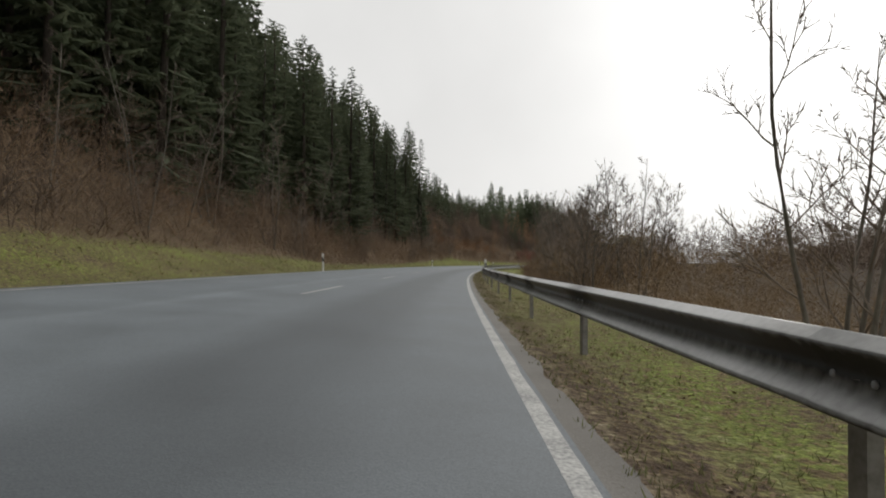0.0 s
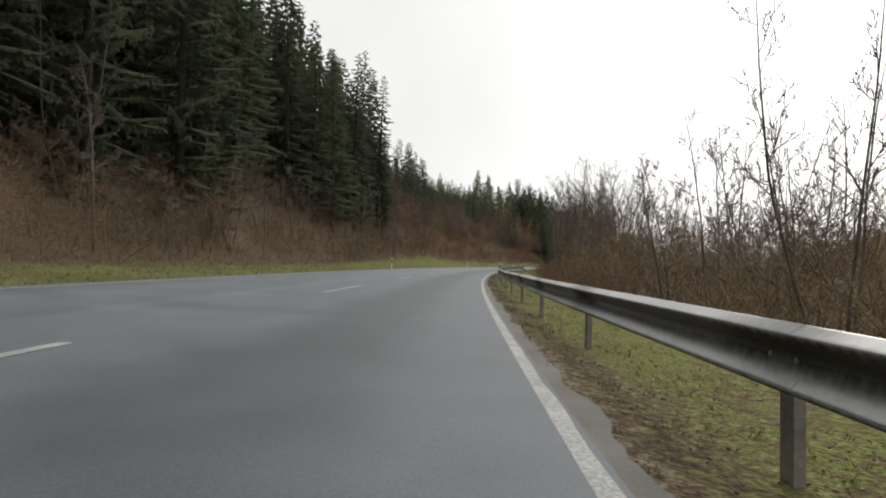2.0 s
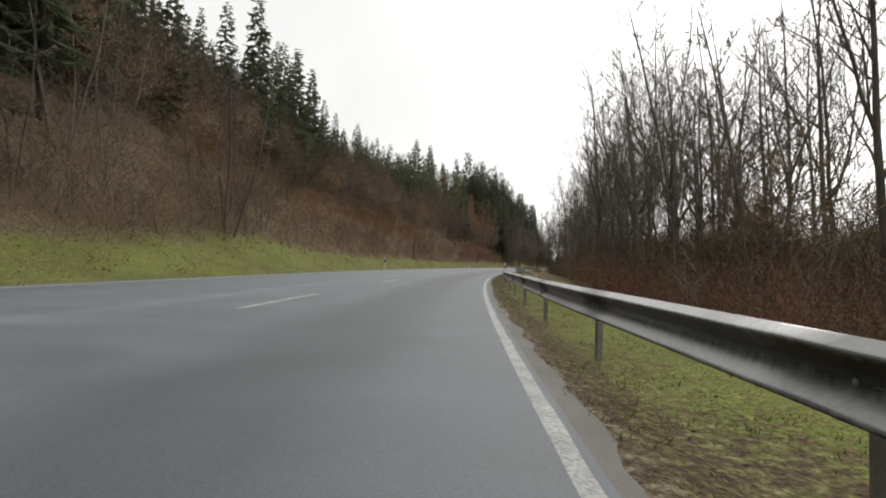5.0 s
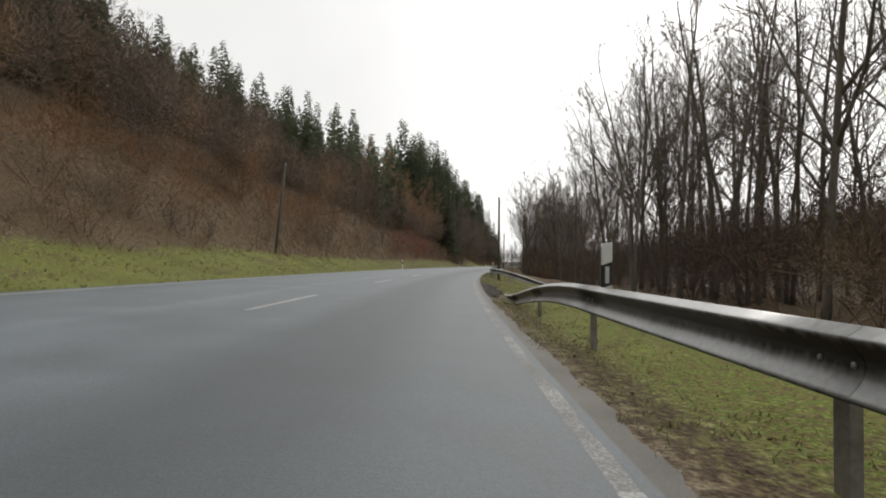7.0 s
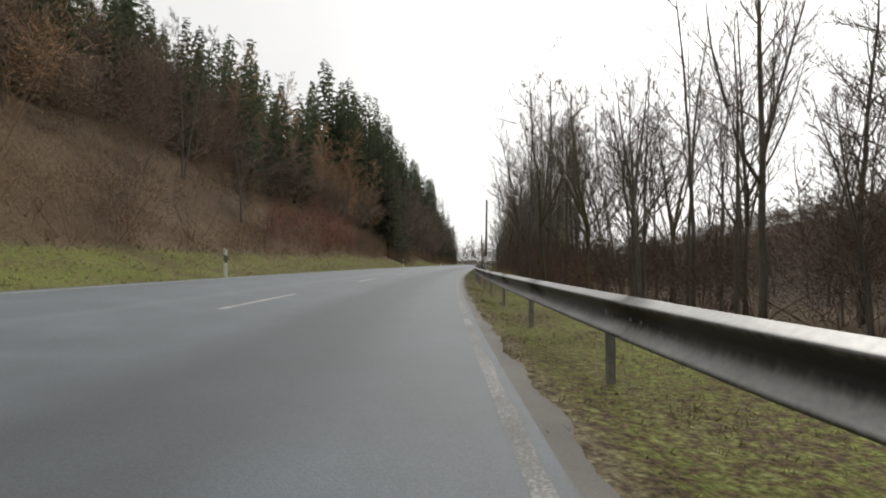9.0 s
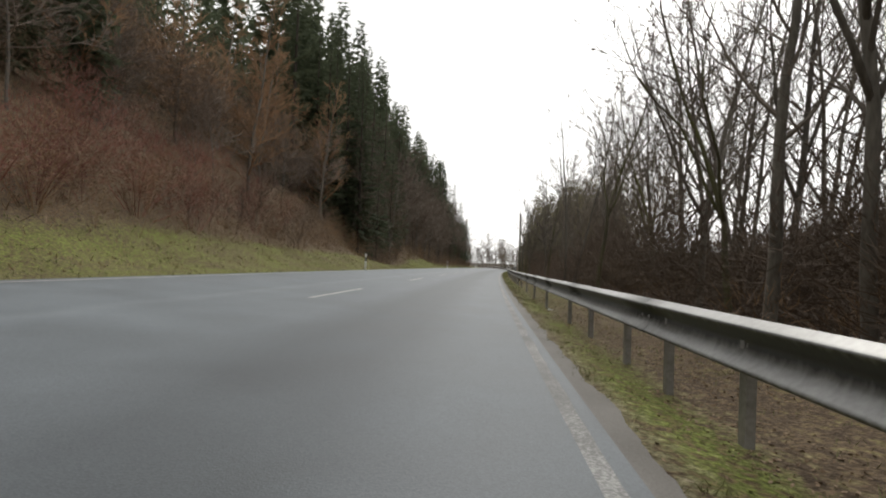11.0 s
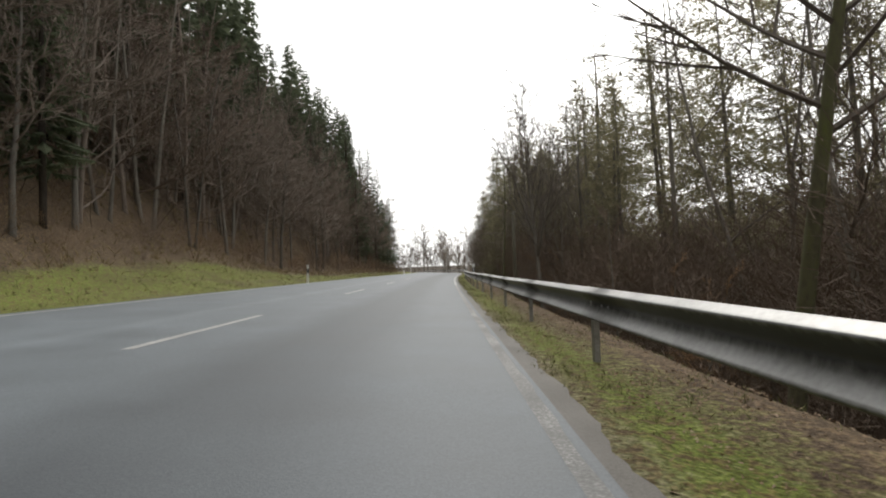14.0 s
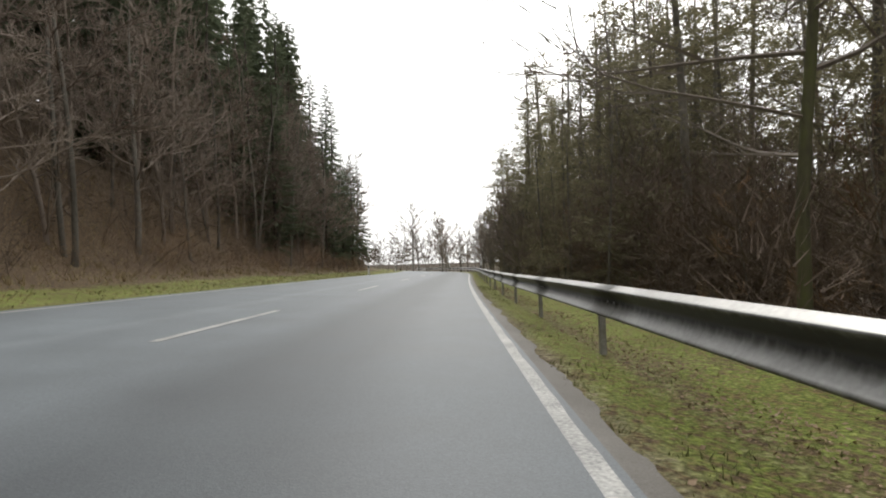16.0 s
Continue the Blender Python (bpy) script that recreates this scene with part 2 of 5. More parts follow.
POST_ZINC = material("dull_zinc_post", [(0.19, 0.18, 0.165), (0.29, 0.28, 0.265), (0.36, 0.35, 0.335)], 2.5, 30.0, 0.6, 0.2, 0.003, metal=0.4, vary=0.12)
WHITE = material("white_plastic", [(0.62, 0.62, 0.60), (0.76, 0.76, 0.75), (0.8, 0.8, 0.79)], 4.0, 40.0, 0.5, 0.1, 0.001)
BLACK = material("black_plastic", [(0.012, 0.012, 0.014), (0.03, 0.03, 0.032)], 5.0, 50.0, 0.45, 0.1, 0.001)
REFLECT = material("reflector_glass", [(0.5, 0.52, 0.55), (0.7, 0.72, 0.75)], 60.0, 200.0, 0.15, 0.3, 0.001)
BARK = material("grey_bark", [(0.085, 0.075, 0.062), (0.160, 0.145, 0.122), (0.230, 0.210, 0.180)], 2.0, 18.0, 0.9, 0.6, 0.02, vary=0.25, spec=0.2, stretch=(1, 1, 0.3))
SPRUCE_BARK = material("dark_spruce_bark", [(0.035, 0.03, 0.025), (0.065, 0.055, 0.046), (0.095, 0.082, 0.068)], 2.0, 18.0, 0.95, 0.6, 0.02, vary=0.2, spec=0.15, stretch=(1, 1, 0.3))
MOSSY = material("mossy_bark", [(0.085, 0.075, 0.055), (0.130, 0.125, 0.070), (0.140, 0.150, 0.055)], 1.2, 14.0, 0.95, 0.6, 0.02, vary=0.2, spec=0.2, stretch=(1, 1, 0.4))
TWIG = material("brown_twigs", [(0.120, 0.090, 0.070), (0.200, 0.155, 0.120)], 1.0, 8.0, 0.9, 0, vary=0.25, spec=0.2)
REDTWIG = material("red_brown_twigs", [(0.155, 0.105, 0.070), (0.225, 0.157, 0.102), (0.275, 0.198, 0.132)], 0.6, 5.0, 0.9, 0, vary=0.3, spec=0.2)
DOGWOOD = material("dark_red_twigs", [(0.17, 0.075, 0.058), (0.25, 0.11, 0.085), (0.31, 0.15, 0.11)], 0.6, 5.0, 0.85, 0, vary=0.25, spec=0.25)
OLIVETWIG = material("olive_twigs", [(0.200, 0.145, 0.085), (0.310, 0.225, 0.135)], 0.6, 5.0, 0.9, 0, vary=0.3, spec=0.2)
PALEBARK = material("pale_grey_bark", [(0.11, 0.098, 0.083), (0.17, 0.155, 0.132), (0.25, 0.235, 0.205)], 2.0, 18.0, 0.9, 0.6, 0.02, vary=0.25, spec=0.2, stretch=(1, 1, 0.3))
RUSTTWIG = material("rust_orange_twigs", [(0.20, 0.105, 0.055), (0.30, 0.165, 0.085), (0.37, 0.22, 0.12)], 0.6, 5.0, 0.9, 0, vary=0.3, spec=0.2)
DUSKTWIG = material("dusky_brown_twigs", [(0.092, 0.070, 0.055), (0.14, 0.107, 0.083), (0.19, 0.148, 0.115)], 0.4, 5.0, 0.9, 0, vary=0.3, spec=0.2)
GREYTWIG = material("pale_grey_twigs", [(0.175, 0.142, 0.116), (0.265, 0.220, 0.182)], 1.0, 8.0, 0.9, 0, vary=0.2, spec=0.2)
CROWN = material("grey_twigs", [(0.140, 0.118, 0.098), (0.220, 0.190, 0.160)], 1.0, 8.0, 0.9, 0, vary=0.25, spec=0.2)
LARCH = material("larch_needles", [(0.210, 0.130, 0.080), (0.310, 0.195, 0.115), (0.380, 0.250, 0.155)], 0.5, 6.0, 0.85, 0, vary=0.2, spec=0.2, thin=0.4)
WARMTWIG = material("rust_brown_twigs", [(0.195, 0.125, 0.075), (0.285, 0.185, 0.110), (0.350, 0.240, 0.148)], 0.25, 4.0, 0.9, 0, vary=0.3, spec=0.2)
RUSTLEAF = material("dry_leaves", [(0.10, 0.05, 0.025), (0.19, 0.095, 0.04), (0.25, 0.14, 0.06)], 0.8, 6.0, 0.8, 0, vary=0.2, spec=0.2)
NEEDLE = material("spruce_needles", [(0.074, 0.094, 0.060), (0.118, 0.139, 0.087), (0.168, 0.182, 0.112)], 0.5, 6.0, 0.85, 0, vary=0.25, spec=0.2, thin=0.4)
PINE = material("pine_needles", [(0.155, 0.145, 0.092), (0.225, 0.207, 0.127), (0.28, 0.25, 0.155)], 0.5, 6.0, 0.85, 0, vary=0.3, spec=0.2, thin=0.4)
MUD = material("wet_mud", [(0.028, 0.023, 0.019), (0.050, 0.042, 0.034), (0.085, 0.071, 0.057)], 3.0, 22.0, 0.82, 0.8, 0.03, fine_mix=0.5, spec=0.2)
WOODPOLE = material("tarred_pole", [(0.075, 0.068, 0.05), (0.13, 0.12, 0.088), (0.17, 0.16, 0.115)], 1.5, 20.0, 0.9, 0.4, 0.01, stretch=(1, 1, 0.2))
GRASS = material("grass_blades", [(0.185, 0.160, 0.085), (0.175, 0.190, 0.075), (0.270, 0.260, 0.140)], 1.5, 9.0, 0.8, 0, spec=0.25)
STRAW = material("dry_grass", [(0.20, 0.15, 0.08), (0.34, 0.27, 0.15)], 1.5, 9.0, 0.85, 0, spec=0.2)
LITTER = material("leaf_litter", [(0.15, 0.10, 0.065), (0.26, 0.185, 0.12), (0.40, 0.31, 0.22)], 6.0, 40.0, 0.85, 0, spec=0.2)
PAPER = material("pale_litter", [(0.6, 0.6, 0.58), (0.8, 0.8, 0.78)], 8.0, 60.0, 0.6, 0.3, 0.004)


# ---- mesh helpers ----
class Mesh:
    """Gathers vertices and faces; makes one mesh of them."""

    def __init__(self):
        self.v, self.f = [], []

    def add(self, verts, faces):
        k = len(self.v)
        self.v.extend(tuple(p) for p in verts)
        self.f.extend(tuple(i + k for i in f) for f in faces)
        return self

    def tube(self, pts, radii, sides=5, cap=True):
        k = len(self.v)
        n = len(pts)
        for i, p in enumerate(pts):
            a, c = pts[max(0, i - 1)], pts[min(n - 1, i + 1)]
            d = (c - a)
            d = d.normalized() if d.length > 1e-9 else Vector((0, 0, 1))
            u = d.cross(Vector((0, 0, 1)) if abs(d.z) < 0.95 else Vector((1, 0, 0))).normalized()
            w = d.cross(u)
            for j in range(sides):
                g = 2 * math.pi * j / sides
                q = p + (u * math.cos(g) + w * math.sin(g)) * radii[i]
                self.v.append((q.x, q.y, q.z))
        for i in range(n - 1):
            for j in range(sides):
                a, b = k + i * sides + j, k + i * sides + (j + 1) % sides
                self.f.append((a, b, b + sides, a + sides))
        if cap:
            self.f.append(tuple(k + (n - 1) * sides + j for j in range(sides)))
            self.f.append(tuple(k + sides - 1 - j for j in range(sides)))
        return self

    def blade(self, pts, widths, r):
        """A thin flat twig or grass blade along pts."""
        k = len(self.v)
        d = (pts[-1] - pts[0]).normalized()
        u = d.cross(Vector((r.gauss(0, 1), r.gauss(0, 1), r.gauss(0, 0.6))))
        u = u.normalized() if u.length > 1e-6 else Vector((1, 0, 0))
        for p, w in zip(pts, widths):
            self.v.append(tuple(p - u * (w / 2)))
            self.v.append(tuple(p + u * (w / 2)))
        if len(pts) == 2:
            self.v.pop()
            self.f.append((k, k + 1, k + 2))
            return self
        self.f.extend((k + 2 * i, k + 2 * i + 1, k + 2 * i + 3, k + 2 * i + 2) for i in range(len(pts) - 1))
        return self

    def box(self, x0, x1, y0, y1, z0, z1, bevel=0.0):
        b = min(bevel, (x1 - x0) / 2.01, (y1 - y0) / 2.01)
        ring = [(x0 + b, y0), (x1 - b, y0), (x1, y0 + b), (x1, y1 - b), (x1 - b, y1), (x0 + b, y1), (x0, y1 - b), (x0, y0 + b)] if b else [(x0, y0), (x1, y0), (x1, y1), (x0, y1)]
        n = len(ring)
        self.add([(x, y, z0) for x, y in ring] + [(x, y, z1) for x, y in ring],
                 [(i, (i + 1) % n, n + (i + 1) % n, n + i) for i in range(n)] + [tuple(range(n, 2 * n)), tuple(range(n - 1, -1, -1))])
        return self

    def data(self, name, mat, smooth=False):
        me = bpy.data.meshes.new(name)
        me.from_pydata(self.v, [], self.f)
        me.materials.append(mat)
        if smooth:
            me.polygons.foreach_set("use_smooth", [True] * len(me.polygons))
        me.update()
        return me


def part(name, mesh, mat, parent=None, label="", smooth=False):
    ob = new(name, mesh if isinstance(mesh, bpy.types.Mesh) else mesh.data(name, mat, smooth))
    if parent:
        ob.parent = parent
    return tagged(ob, label)


def joined(name, meshes, mat, poses, label, category):
    """What cannot be counted: many copies of a few meshes in one mesh."""
    src = [(np.array(m.v), m.f) for m in meshes]
    vs, fs, k = [], [], 0
    for i, m in enumerate(poses):
        v, f = src[i % len(src)]
        a = np.array(m)
        vs.append(v @ a[:3, :3].T + a[:3, 3])
        fs.extend([tuple(j + k for j in q) for q in f])
        k += len(v)
    me = bpy.data.meshes.new(name)
    me.from_pydata(np.concatenate(vs).tolist(), [], fs)
    me.materials.append(mat)
    return tagged(new(name, me), label, category, kind="stuff")


EDGE_S = (-90, 60, 115, 170, 190, 215, 245, 410)
EDGE_LAT = (-0.030, -0.035, -0.062, -0.075, -0.10, -0.07, -0.045, -0.04)  # where the painted edge line wanders


def ribbon(name, mat, s0, s1, l0, l1, z0, z1, step=2.0, parent=None, ragged=0.0, wander=False):
    """A strip along the road with a UV in metres."""
    n = max(2, int((s1 - s0) / step) + 1)
    m = Mesh()
    uv = []
    for i in range(n):
        s = s0 + (s1 - s0) * i / (n - 1)
        j = ragged * (noise.noise((s * 1.3, l1, 3.0)) + 0.35 * noise.noise((s * 6.0, l1, 5.0))) if ragged else 0.0
        w = float(np.interp(s, EDGE_S, EDGE_LAT)) if wander else 0.0
        m.v.append(tuple(at(s, l0 + w, z0)))
        m.v.append(tuple(at(s, l1 + w + j, z1)))
        uv += [(l0, s), (l1, s)]
    m.f = [(2 * i, 2 * i + 1, 2 * i + 3, 2 * i + 2) for i in range(n - 1)]
    ob = part(name, m, mat, parent)
    lay = ob.data.uv_layers.new(name="UVMap")
    for loop in ob.data.loops:
        lay.data[loop.index].uv = uv[loop.vertex_index]
    return ob


# ---- the lie of the land ----
BANK_S = (-60, 16, 24, 33, 42, 69, 96, 113, 122, 139, 148, 157, 201, 210, 227, 236, 245, 253, 262, 270, 279, 288, 330)
BANK_Z = (1.7, 1.8, 1.5, 1.3, 0.55, 0.5, 1.4, 2.4, 1.9, 1.6, 1.8, 1.5, 1.6, 2.0, 1.6, 1.5, 0.35, 0.4, 1.6, 1.75, 1.1, 0.5, 0.4)
DROP_S = (-60, 60, 110, 135, 165, 185, 225, 236, 262, 275, 286, 300, 340)
DROP_L = (3.2, 3.5, 4.0, 6.0, 6.0, 4.0, 3.6, 1.6, 1.5, 1.8, 2.5, 2.8, 4.0)      # where the right verge ends
DROP_Z = (-1.8, -1.8, -1.0, -0.3, -0.4, -1.2, -1.6, -3.6, -4.0, -3.6, -3.0, -2.6, -1.0)  # depth of the land beyond it
CREST_S = (-60, 100, 120, 210, 235, 330, 352, 372, 420)
CREST_Z = (34, 34, 30, 30, 34, 32, 22, 5, 3)  # height of the wooded hill's crest


def smooth01(x):
    x = min(1.0, max(0.0, x))
    return x * x * (3 - 2 * x)


def ground(s, lat):
    if lat > 0.19:
        e, d = np.interp(s, DROP_S, DROP_L), np.interp(s, DROP_S, DROP_Z)
        z = -0.022 + (FOOT + 0.022) * smooth01((lat - 0.25) / 0.6)
        z += (d - FOOT) * smooth01((lat - e) / (0.9 + 0.85 * abs(d)))
        z += (14.0 - 11.0 * smooth01((s - 50) / 80)) * smooth01((lat - 62) / 55)
        return z + 0.05 * noise.noise((s * 0.5, lat * 0.5, 0)) * min(1, lat)
    if lat < -WL - 0.25:
        o = -lat - WL - 0.25
        g, c = np.interp(s, BANK_S, BANK_Z), np.interp(s, CREST_S, CREST_Z)
        z = ZL - 0.03 + g * smooth01(max(0, o - 0.5) / 5.5)
        z += c * (1 - math.exp(-0.78 * max(0.0, o - 3.5) * smooth01((o - 3.0) / 6.0) / c))
        z -= 0.10 * max(0, o - 70)
        return z + min(1, o / 3) * (0.10 * noise.noise((s * 0.4, lat * 0.4, 1)) + (0.6 * noise.noise((s * 0.08, lat * 0.1, 2)) if o > 8 else 0))
    return -0.06


LATS = [-110, -90, -76, -64, -55, -47, -41, -36, -32, -28.5, -25.5, -23, -21, -19.2, -17.6, -16.2, -15, -14, -13.2, -12.5, -11.9, -11.3, -10.7, -10.1, -9.6, -9.2]
LATS = [x for x in LATS if x < -WL - 0.9] + [-WL - 0.7, -WL - 0.45, -WL - 0.27, -WL + 0.4, -6, -3, -0.6, 0.12, 0.2, 0.28, 0.4, 0.55, 0.75, 1.0, 1.3, 1.6, 2.0, 2.4, 2.8, 3.2, 3.7, 4.3, 5, 6, 7, 8.2, 9.6, 11.5, 14, 17, 21, 26, 33, 42, 55, 70, 90, 110]
STEPS = [float(x) for x in np.arange(-90, 411, 1.5)]


FAR_SPOTS = []  # where woodland stands on the hills across the valley


def build_ground():
    m = Mesh()
    cover = []
    nl = len(LATS)
    for s in STEPS:
        for lat in LATS:
            m.v.append(tuple(at(s, lat, ground(s, lat))))
            o = -lat - WL
            g = np.interp(s, BANK_S, BANK_Z)
            if lat < 0:
                green = 0.85 * smooth01((3.6 + 0.5 * g - o) / 0.9) if o > -1 else 1
                soil = 0.25 if o < 0.5 else 0.0
            else:
                e = np.interp(s, DROP_S, DROP_L)
                green = 0.62 * (smooth01(1.1 - (lat - 0.95) / 0.6) if 234 < s < 284 else smooth01(1.3 - (lat - e) / 2.5) * (1.0 - 0.85 * smooth01((lat - 3.0) / 1.2) * smooth01((s - 128) / 10) * smooth01((185 - s) / 10))) * (0.7 + 0.3 * smooth01((lat - 0.2) / 0.6))
                soil = 0.5 * smooth01(1.1 - (lat - 0.15) / 0.4) + 0.22 * smooth01(1 - abs(lat - 1.0) / 0.5)
                if 137 < s < 149 and lat < 0.9:
                    soil = max(soil, 0.7)
            if s > 225 and lat > 0:
                green *= 1.6
            if lat < 0:
                green *= np.interp(s, (-60, 20, 60, 100, 160, 182, 236, 252), (0.5, 0.62, 0.8, 1.0, 1.0, 0.66, 0.68, 0.9))
            elif 0.7 < lat < 6 and 40 < s < 150:
                green *= 1.0 + 0.55 * smooth01((lat - 0.7) / 0.5)
            elif 184 < s < 224 and lat > 0:
                green *= 1.0 - (0.75 - 0.4 * smooth01((s - 202) / 8)) * smooth01((lat - 0.75) / 0.4)
            elif 224 <= s < 262 and lat > 0:
                green *= 1.0 - 0.5 * smooth01((lat - 0.7) / 0.3)
            elif s >= 262 and lat > 0:
                green *= 1.0 - 0.5 * smooth01(1.2 - abs(lat - 1.1) / 0.25)
            if 0 < lat < 0.95 and s < 150:
                green *= 0.66
            green *= 0.92 + 0.75 * noise.noise((s * 0.55, lat * 1.1, 31))
            cover.append((green, soil, smooth01((lat - 12) / 14) if lat > 0 else 0.0, 1))
    ns = len(STEPS)
    m.f = [(i * nl + j, i * nl + j + 1, (i + 1) * nl + j + 1, (i + 1) * nl + j) for i in range(ns - 1) for j in range(nl - 1)]
    # the sheet goes on outwards to the horizon, over the far hills
    rim = [j for j in range(nl)] + [i * nl + nl - 1 for i in range(1, ns)] + [(ns - 1) * nl + j for j in range(nl - 2, -1, -1)] + [i * nl for i in range(ns - 2, 0, -1)]
    mid = at(190, 60)
    last = rim
    for scale, lift in ((1.5, 0.15), (2.2, 0.42), (3.0, 0.8), (4.5, 1.1), (8.0, 1.0), (16.0, 0.7)):
        ring = []
        for i in rim:
            x, y, z = m.v[i]
            d = Vector((x - mid.x, y - mid.y))
            a = math.atan2(d.y, d.x)
            hill = 36 + 12 * noise.noise((math.cos(a) * 2.2, math.sin(a) * 2.2, 5)) + 5 * noise.noise((math.cos(a) * 9, math.sin(a) * 9, 7))
            ahead = (at(400, 0) - at(300, 0)).xy.normalized()
            turn = abs(math.atan2(ahead.x * d.y - ahead.y * d.x, ahead.x * d.x + ahead.y * d.y))
            hill = 6 + (hill - 6) * smooth01((turn - 0.12) / 0.28)
            ring.append(len(m.v))
            q = mid.xy + d * scale
            m.v.append((q.x, q.y, z * max(0, 1 - lift) + hill * lift))
            cover.append((0.15, 0, 1, 1))
        n = len(rim)
        if scale < 9:
            r = random.Random(int(scale * 10))
            for _ in range(420):
                i = r.randint(nl, nl + ns + 16)
                a, b = Vector(m.v[last[i]]).lerp(Vector(m.v[last[i + 1]]), 0.5), Vector(m.v[ring[i]]).lerp(Vector(m.v[ring[i + 1]]), 0.5)
                FAR_SPOTS.append((a.lerp(b, r.random()), (0.75 + 0.22 * scale) * r.uniform(0.8, 1.3)))
        m.f += [(last[i], ring[i], ring[(i + 1) % n], last[(i + 1) % n]) for i in range(n)]
        last = ring
    ob = part("ground", m, GROUND, smooth=True)
    ca = ob.data.color_attributes.new("cover", "FLOAT_COLOR", "POINT")
    ca.data.foreach_set("color", np.array(cover, dtype=np.float32).ravel())
    tagged(ob, "winter grass verges and leaf-strewn wooded slopes", "ground", kind="structure")


build_ground()


# ---- carriageway ----
def build_road():
    m = Mesh()
    uv = []
    lats = [-WL - 0.3, -WL, -6.5, -5.2, -WD, -3, -1.5, -0.4, 0.06]
    lats = sorted(set(x for x in lats if x >= -WL - 0.3))
    sts = [float(x) for x in np.arange(-90, 411, 1.5)]
    for s in sts:
        for lat in lats:
            m.v.append(tuple(at(s, lat, ZL * max(0.0, -lat) / WL)))
            uv.append((lat, s))
    n = len(lats)
    m.f = [(i * n + j, i * n + j + 1, (i + 1) * n + j + 1, (i + 1) * n + j) for i in range(len(sts) - 1) for j in range(n - 1)]
    ob = part("road", m, ASPHALT)
    lay = ob.data.uv_layers.new(name="UVMap")
    for loop in ob.data.loops:
        lay.data[loop.index].uv = uv[loop.vertex_index]
    tagged(ob, "damp grey asphalt carriageway with dark wheel tracks", "road", kind="structure")
    margin = ribbon("road_margin", MARGIN, -90, 410, 0.06, 0.23, 0.0, -0.010, 0.08, ragged=0.09)
    tagged(margin, "crumbling pale asphalt edge beside the verge", "road margin", kind="structure")
    line = ribbon("edge_line", PAINT, -90, 125, -0.056, 0.056, 0.004, 0.004, 0.2, ragged=0.018, wander=True)
    tagged(line, "white edge line, worn", "road marking", kind="structure")
    line = ribbon("edge_line", DIRTY_PAINT, 125, 274, -0.053, 0.053, 0.004, 0.004, 0.2, ragged=0.03, wander=True)
    tagged(line, "badly worn and dirty white edge line", "road marking", kind="structure")
    line = ribbon("edge_line", PAINT, 274, 410, -0.055, 0.055, 0.004, 0.004, 0.2, ragged=0.02, wander=True)
    tagged(line, "white edge line, worn", "road marking", kind="structure")
    line = ribbon("edge_line", PAINT, -90, 410, -WL - 0.06, -WL + 0.06, ZL + 0.004, ZL + 0.004, 1.5)
    tagged(line, "white edge line beside the grass bank", "road marking", kind="structure")
    for k in range(-6, 33):
        s = DASH0 + 12 * k
        zd = ZL * WD / WL + 0.004
        d = ribbon("centre_dash", PAINT, s, s + 4, -WD - 0.06, -WD + 0.06, zd, zd, 1.0)
        tagged(d, "white painted centre line dash on the asphalt", "road marking", "dashes of the centre line", "structure")


build_road()


# ---- guardrail ----
PROFILE = [(0.074, 0.0), (0.067, -0.004), (0.022, -0.034), (0.007, -0.042), (0.0, -0.050), (0.004, -0.058), (0.026, -0.082), (0.052, -0.110), (0.070, -0.132), (0.077, -0.148), (0.078, -0.168), (0.074, -0.190), (0.062, -0.218), (0.040, -0.250), (0.014, -0.277), (0.002, -0.289), (0.002, -0.300), (0.014, -0.310)]


SHADE_FILM = (0, 0, 0, 0, 0.15, 0.6, 0.95, 1, 1, 1, 0.85, 0.5, 0.15, 0, 0, 0.1, 0.7, 1)  # how much painted shade and grime each line of the profile carries


def beam_mesh(s0, s1, line):
    """One W-shaped rail between two stations; line(s) gives its lateral place and height."""
    n = max(2, int(round((s1 - s0) / 0.8)) + 1)
    m = Mesh()
    np_ = len(PROFILE)
    for i in range(n):
        s = s0 + (s1 - s0) * i / (n - 1)
        lat, z = line(s)
        for shell in (0.0, 0.004):
            for a, b in PROFILE:
                m.v.append(tuple(at(s, lat + a + shell, z + b)))
    for i in range(n - 1):
        a, c = i * 2 * np_, (i + 1) * 2 * np_
        for j in range(np_ - 1):
            m.f.append((a + j, a + j + 1, c + j + 1, c + j))
            m.f.append((a + np_ + j + 1, a + np_ + j, c + np_ + j, c + np_ + j + 1))
        m.f.append((a, c, c + np_, a + np_))
        m.f.append((a + np_ - 1, a + 2 * np_ - 1, c + 2 * np_ - 1, c + np_ - 1))
    for a in (0, (n - 1) * 2 * np_):
        for j in range(np_ - 1):
            m.f.append((a + j, a + np_ + j, a + np_ + j + 1, a + j + 1))
    return m


def post_mesh():
    """Rolled C-shaped steel post, open to the side."""
    m = Mesh()
    t = 0.005
    ring = [(-0.028, -0.05), (0.028, -0.05), (0.028, -0.03), (0.028 - t, -0.03), (0.028 - t, -0.05 + t), (-0.028 + t, -0.05 + t), (-0.028 + t, 0.05 - t), (0.028 - t, 0.05 - t), (0.028 - t, 0.03), (0.028, 0.03), (0.028, 0.05), (-0.028, 0.05)]
    n = len(ring)
    for z in (-0.4, 1.0):
        m.v += [(x, y, z) for x, y in ring]
    m.f = [(i, (i + 1) % n, n + (i + 1) % n, n + i) for i in range(n)]
    m.f += [(n, n + 1, n + 2, n + 3, n + 4, n + 5), (n + 5, n + 6, n + 11, n), (n + 6, n + 7, n + 8, n + 9, n + 10, n + 11)]
    return m.data("post", POST_ZINC)


